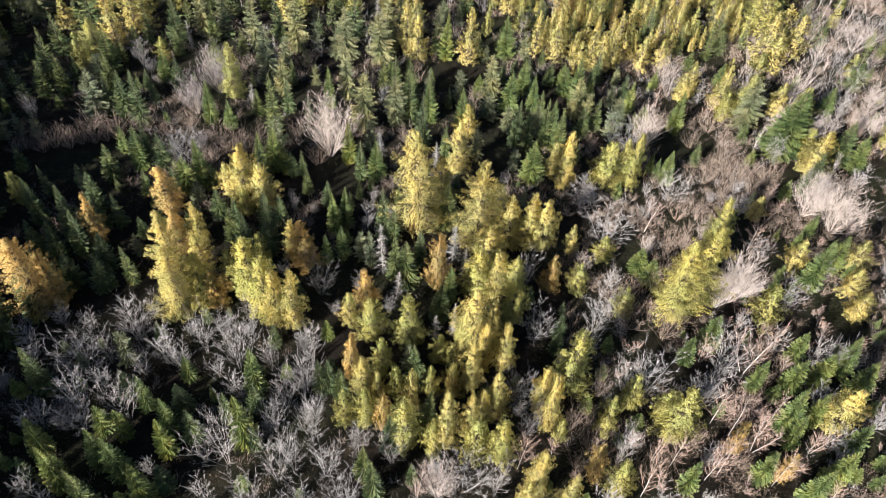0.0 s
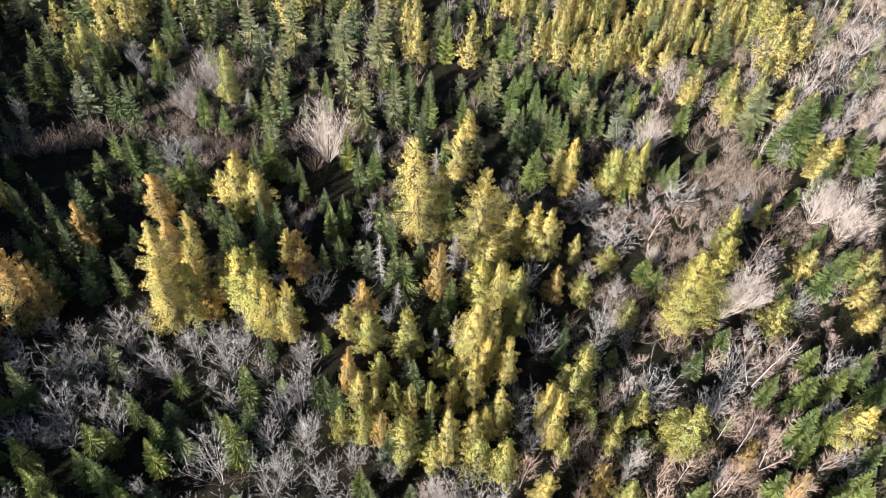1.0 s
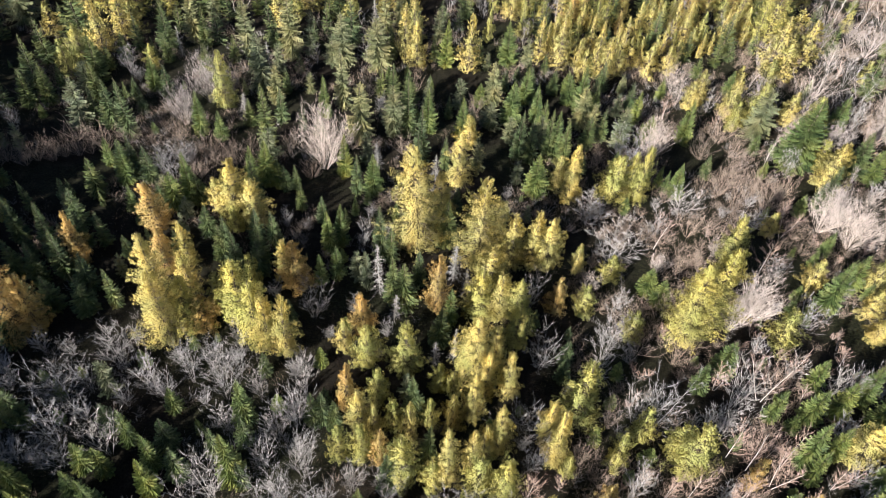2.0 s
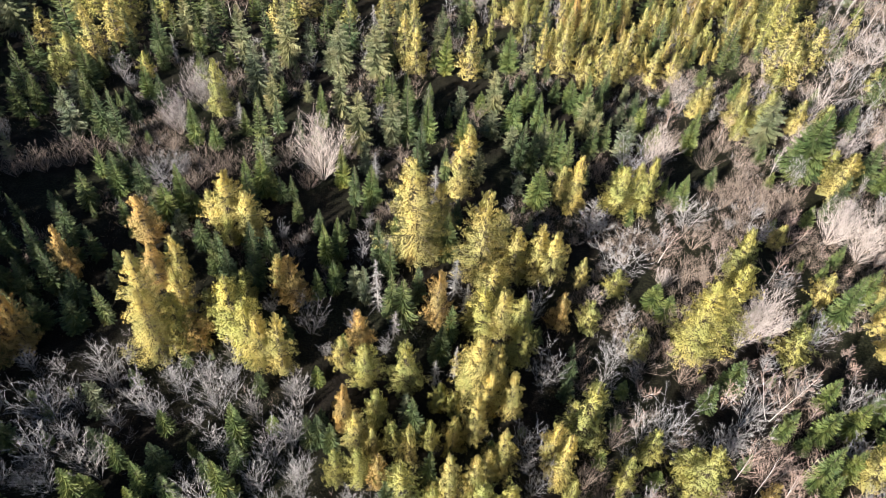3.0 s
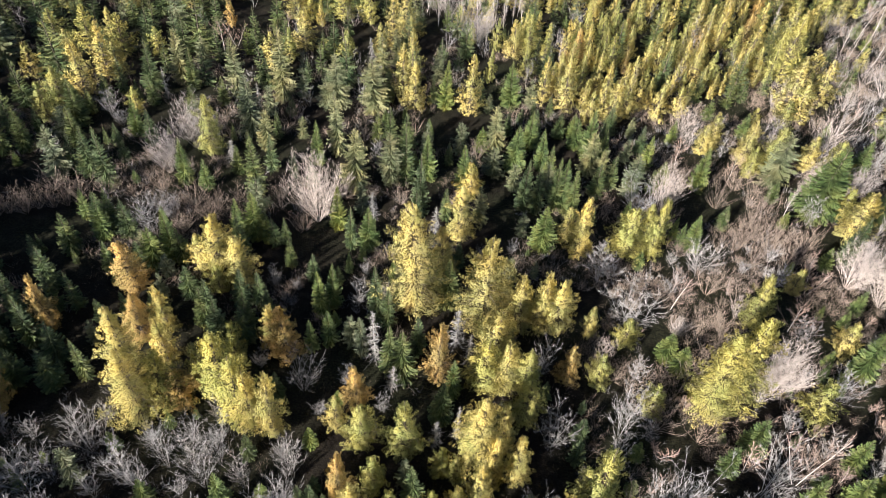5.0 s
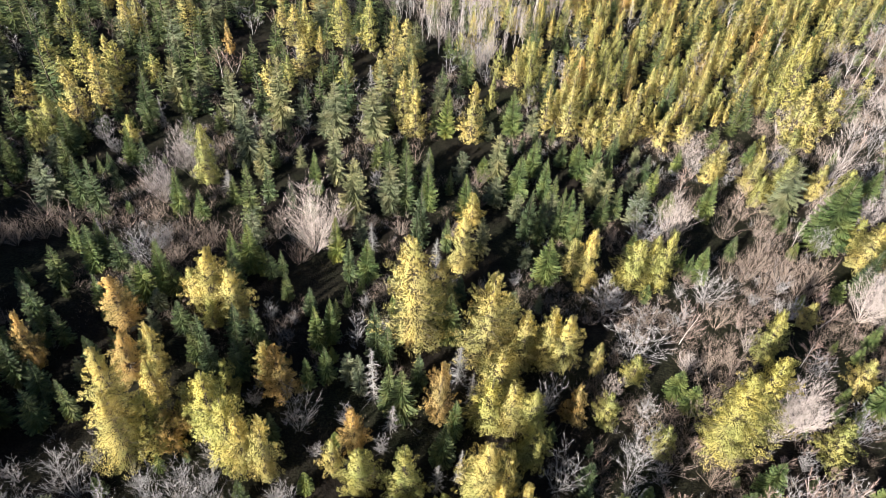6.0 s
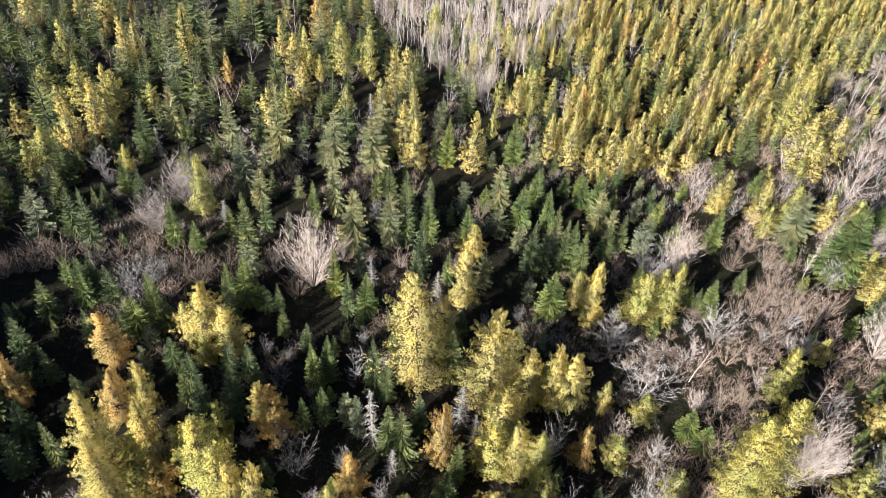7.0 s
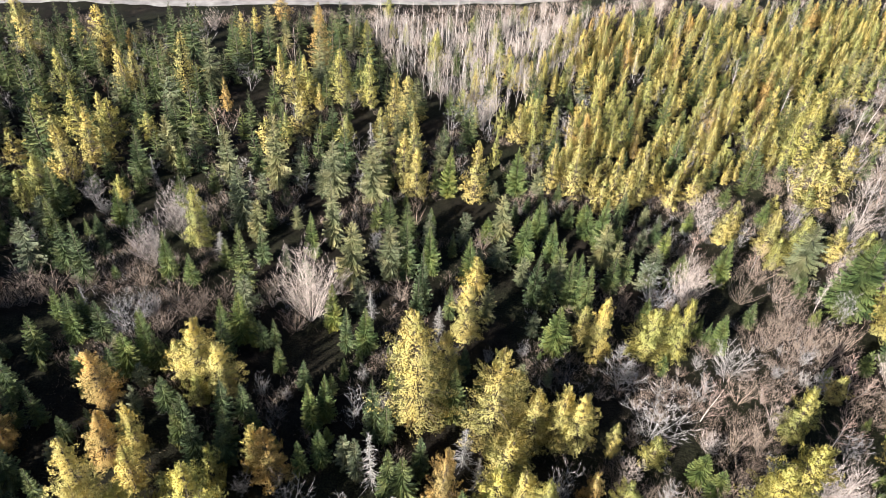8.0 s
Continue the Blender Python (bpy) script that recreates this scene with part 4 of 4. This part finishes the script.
# ---- trees between them ----
def inside(x, y, poly):
    c, j = False, len(poly) - 1
    for i in range(len(poly)):
        (xi, yi), (xj, yj) = poly[i], poly[j]
        if (yi > y) != (yj > y) and x < (xj - xi) * (y - yi) / (yj - yi) + xi:
            c = not c
        j = i
    return c


SIZES = {"L": (3.4, 6.4, 0.165), "O": (3, 6, 0.19), "G": (3, 6.5, 0.2), "S": (2.5, 6.5, 0.22), "F": (1.6, 3.6, 0.27), "W": (3, 6, 0.2), "D": (3, 5, 0.2), "H": (3, 6, 0.28), "P": (3.5, 6, 0.3), "B": (2.2, 4, 0.3), "T": (5, 8, 0.13), "R": (1.6, 3, 0.45)}


WAITING = []
# hollows with a bare, shaded floor: x, y, half width, half depth
GAPS = (
    (-54.2, 129.0, 4.6, 5.9), (-40.8, 118.3, 3.1, 10.5), (-13.6, 95.9, 2.5, 5.4), (-4.6, 98.3, 1.4, 7.7),
    (1.0, 78.8, 4.9, 4.1), (-19.3, 71.8, 2.6, 3.4), (4.0, 64.0, 2.2, 4.7), (-17.7, 58.6, 2.0, 2.1),
    (28.1, 67.6, 4.4, 3.4), (-37.6, 57.0, 2.9, 2.3), (17.9, 68.7, 1.1, 4.4), (40.4, 63.6, 1.7, 2.0),
    (-31.6, 103.3, 2.8, 3.4), (-34.7, 76.6, 2.4, 2.6), (-35.9, 92.3, 1.4, 4.2), (-19.5, 57.8, 1.5, 2.0),
    (-39.8, 56.9, 5.9, 3.5), (-34.2, 37.3, 4.4, 1.7), (-20.2, 29.7, 2.4, 1.6), (-16.1, 56.4, 3.0, 4.6),
    (4.8, 65.5, 2.3, 6.9), (18.8, 49.8, 1.3, 4.0), (-8.9, 44.6, 2.2, 2.9), (-0.9, 37.4, 0.9, 4.3),
    (-11.0, 38.2, 1.5, 2.5), (39.0, 62.5, 1.8, 2.6), (43.8, 58.3, 1.7, 2.1), (-30.6, 45.5, 1.3, 4.4),
    (-43.0, 48.1, 1.8, 3.9), (-12.2, 42.1, 1.8, 2.1), (-4.0, 35.1, 1.0, 1.8), (7.7, 36.3, 1.1, 3.6),
    (32.3, 52.8, 1.4, 2.6), (-1.7, 26.7, 1.1, 1.4), (-22.1, 24.6, 2.6, 1.8), (-36.0, 34.6, 1.9, 2.3),
)


def hollow(x, y):
    if x >= 14 and y < 95 and y > 34 and noise.noise(Vector((x * 0.22, y * 0.22, 4.7))) < -0.38:
        return True
    if x < 14 and y < 135 and y > 34 and noise.noise(Vector((x * 0.2, y * 0.2, 9.3))) < -0.27:
        return True
    return any(((x - a) / c) ** 2 + ((y - b) / d) ** 2 < 1 for a, b, c, d in GAPS)


def fill(poly, spacing, mix, tries, tall=1.0):
    xs, ys = [p[0] for p in poly], [p[1] for p in poly]
    kinds, weights = list(mix), list(mix.values())
    for _ in range(tries):
        x, y = RNG.uniform(min(xs), max(xs)), RNG.uniform(min(ys), max(ys))
        if not inside(x, y, poly) or hollow(x, y) or near(x, y, spacing * RNG.uniform(0.75, 1.3)):
            continue
        k = RNG.choices(kinds, weights)[0]
        lo, hi, w = SIZES[k]
        h = RNG.uniform(lo, hi) * tall
        WAITING.append((k, x, y, h, h * w * RNG.uniform(0.85, 1.2)))
        claim(x, y)


def joined(name, label, trees):
    """The far rest of a kind, past the trees that can be told apart, as one mesh."""
    verts, faces, mats, slots, at, normals = [], [], [], [], 0, []
    for kind, x, y, h, r in trees:
        trunk, crown, m = stance(kind, x, y, h, r, True)
        a = np.array(m)
        for me in (trunk, crown):
            if me.materials[0] not in slots:
                slots.append(me.materials[0])
            co = np.empty(len(me.vertices) * 3)
            me.vertices.foreach_get("co", co)
            co = co.reshape(-1, 3)
            n = NORMALS.get(me.name)
            n = (co * (1, 1, 0) + (0, 0, 0.01) if n is None else n) @ np.linalg.inv(a[:3, :3])
            normals.append(n / np.linalg.norm(n, axis=1, keepdims=True))
            verts.append(co @ a[:3, :3].T + a[:3, 3])
            faces += [tuple(v + at for v in p.vertices) for p in me.polygons]
            mats += [slots.index(me.materials[0])] * len(me.polygons)
            at += len(me.vertices)
    soft = np.concatenate(normals) if KINDS[trees[0][0]][1] == "larch" else None
    tagged(new(name, mesh_of(name, np.concatenate(verts).tolist(), faces, slots, mats, soft)), label, "trees", kind="stuff")


fill([(22, 137), (45, 147), (84, 158), (112, 168), (92, 140), (62, 118), (42, 92), (30, 84), (18, 82), (4, 89), (6, 112), (14, 125)], 1.65, {"L": 0.46, "O": 0.06, "G": 0.14, "S": 0.2, "F": 0.06, "H": 0.06, "T": 0.05, "W": 0.02}, 8000)
fill([(-17, 130), (24, 139), (14, 116), (2, 97), (-11, 113)], 0.98, {"T": 0.55, "H": 0.2, "P": 0.14, "G": 0.06, "S": 0.05}, 4000)
fill([(-90, 106), (-50, 120), (-20, 127), (-11, 115), (-1, 94), (-22, 82), (-46, 67), (-62, 85)], 4.0, {"S": 0.74, "W": 0.16, "L": 0.1}, 3000, 1.5)
fill([(-90, 112), (-50, 125), (-20, 131), (-11, 115), (-1, 94), (-22, 82), (-46, 67), (-62, 85)], 2.2, {"S": 0.62, "W": 0.1, "L": 0.06, "R": 0.08, "H": 0.08, "B": 0.06}, 5000, 1.0)
fill([(-90, 116), (-50, 128), (-20, 133), (0, 140), (30, 150), (60, 158), (60, 154), (24, 143), (-17, 128), (-50, 122), (-90, 108)], 1.6, {"R": 0.3, "B": 0.15, "P": 0.2, "S": 0.2, "T": 0.15}, 2500, 0.9)
fill([(-62, 85), (-46, 67), (-22, 82), (0, 94), (20, 82), (30, 62), (8, 58), (-10, 60), (-30, 42), (-50, 46)], 2.3, {"S": 0.4, "W": 0.25, "F": 0.1, "R": 0.18, "D": 0.03, "H": 0.04}, 5000, 0.8)
fill([(62, 118), (92, 145), (104, 165), (108, 140), (60, 58), (44, 52), (29, 60), (32, 76), (42, 92)], 1.9, {"P": 0.15, "H": 0.2, "T": 0.2, "R": 0.12, "F": 0.1, "S": 0.05, "G": 0.1, "B": 0.08}, 6000)
fill([(30, 62), (44, 52), (20, 40), (10, 46), (14, 58)], 1.5, {"R": 0.6, "P": 0.06, "F": 0.12, "B": 0.08, "H": 0.14}, 1800, 0.7)
fill([(18, 41), (44, 54), (62, 54), (54, 12), (8, 12), (10, 30)], 1.45, {"F": 0.3, "B": 0.34, "R": 0.18, "H": 0.18}, 4500, 0.7)
fill([(-40, 38), (-10, 38), (0, 22), (2, 8), (-37, 8), (-40, 30)], 1.9, {"H": 0.5, "F": 0.25, "S": 0.25}, 3000, 0.72)
fill([(-10, 58), (8, 58), (14, 44), (8, 12), (2, 12), (-4, 30), (-14, 40), (-20, 50)], 1.8, {"S": 0.3, "H": 0.3, "F": 0.22, "D": 0.08, "W": 0.1}, 2200, 0.55)
# next three: tall trees past the view's left and bottom, added for shade
fill([(-62, 85), (-50, 46), (-58, 30), (-72, 26), (-82, 100), (-82, 116)], 3.2, {"S": 0.75, "L": 0.1, "W": 0.15}, 3500, 2.2)
fill([(-38.5, 34), (-36, 14), (-60, 2), (-80, 40), (-50, 48), (-43, 44)], 2.6, {"S": 0.85, "L": 0.15}, 1400, 2.15)
fill([(-46, 14), (-20, 14), (-18, 2), (-56, 2)], 2.7, {"S": 0.9, "L": 0.1}, 700, 2.3)
fill([(24, 142), (60, 154), (112, 172), (112, 182), (60, 164), (26, 150)], 1.8, {"T": 0.5, "P": 0.3, "R": 0.2}, 900, 0.8)
fill([(-60, 3), (10, 9), (58, 9), (62, -28), (-60, -28)], 4.4, {"F": 0.22, "S": 0.22, "H": 0.26, "L": 0.12, "B": 0.1, "R": 0.08}, 2500)
WAITING.sort(key=lambda w: math.hypot(w[1], w[2] - 45))
REST = {}
for one in WAITING:
    kind_name = KINDS[one[0]][0]
    if COUNT.get(kind_name, 0) < 300 and one[2] < 110:
        plant(*one)
    else:
        REST.setdefault(kind_name, []).append(one)
REST_WORDS = {"larch_tree": "far stand of golden larches in dense rows", "spruce_tree": "far dark green spruces standing close together", "bare_hardwood_tree": "far leafless grey hardwoods standing close together", "fir_tree": "far young green firs standing close together", "old_spruce_tree": "far ragged olive-grey spruces standing close together", "pale_hardwood_tree": "far stand of leafless pale hardwoods with straight stems", "slender_hardwood_tree": "far stand of tall slender leafless pale hardwoods", "birch_tree": "far small leafless birches with reddish twigs", "bare_shrub": "far brown leafless shrubs at the wood's edge", "dead_spruce_tree": "far silver-white dead spruces"}
for kind_name, trees in REST.items():
    joined("distant_" + kind_name.replace("_tree", "") + "_stand", REST_WORDS[kind_name], trees)


# ---- undergrowth ----
def brush(name, polys, count, tall, material, seed, label, patchy=0.0, stalks=(7, 12)):
    rng = random.Random(seed)
    V, F = [], []
    for poly, share in polys:
        xs, ys = [p[0] for p in poly], [p[1] for p in poly]
        made = 0
        while made < count * share:
            x, y = rng.uniform(min(xs), max(xs)), rng.uniform(min(ys), max(ys))
            if not inside(x, y, poly):
                continue
            made += 1
            if noise.noise(Vector((x * 0.16, y * 0.16, seed))) < patchy or hollow(x, y):
                continue
            z = ground_z(x, y)
            for _ in range(rng.randint(*stalks)):
                a = Vector((x + rng.uniform(-0.25, 0.25), y + rng.uniform(-0.25, 0.25), z - 0.05))
                d = Vector((rng.uniform(-1, 1), rng.uniform(-1, 1), rng.uniform(0.5, 1.8))).normalized()
                b = a + d * tall * rng.uniform(0.5, 1.3)
                blade(V, F, a, b, 0.009, rng)
                for _ in range(3):
                    p = a.lerp(b, rng.uniform(0.3, 0.8))
                    e = (d + Vector((rng.uniform(-1, 1), rng.uniform(-1, 1), rng.uniform(-0.3, 0.6))) * 0.8).normalized()
                    blade(V, F, p, p + e * tall * rng.uniform(0.25, 0.5), 0.0065, rng)
    ob = new(name, mesh_of(name, V, F, M[material]))
    tagged(ob, label, "undergrowth", kind="stuff")


LOWER = [(-40, 38), (-10, 38), (4, 20), (4, 8), (-45, 8), (-50, 30)]
ALL = [(-83, 127), (-26, 141), (86, 172), (115, 150), (60, 60), (54, 10), (-45, 8), (-62, 60)]
RIGHT = [(20, 84), (62, 122), (90, 130), (62, 60), (54, 12), (10, 12), (12, 46)]
EDGE = [(-90, 122), (-50, 133), (-20, 140), (0, 146), (30, 156), (60, 166), (60, 150), (24, 138), (-17, 126), (-50, 118), (-90, 106)]
MID = [(-62, 90), (-40, 56), (-20, 48), (10, 44), (30, 62), (24, 90), (0, 98), (-30, 90)]
brush("brown_brush", [(RIGHT, 0.48), (MID, 0.2), (EDGE, 0.17), (ALL, 0.12)], 23000, 1.15, "brown", 3, "thin brown leafless brush covering the forest floor", -0.04)
brush("grey_brush", [(RIGHT, 0.25), (MID, 0.3), (ALL, 0.25), (LOWER, 0.2)], 7000, 0.9, "grey", 4, "low grey twigs and dead stalks on the forest floor")
NEAR = [(-62, 90), (-50, 40), (-38, 16), (54, 12), (62, 60), (62, 100), (24, 96), (0, 100)]
brush("dead_grass", [(NEAR, 1.0)], 13000, 0.42, "straw", 6, "short dead grass and fern stalks on the forest floor", -0.35, (3, 4))
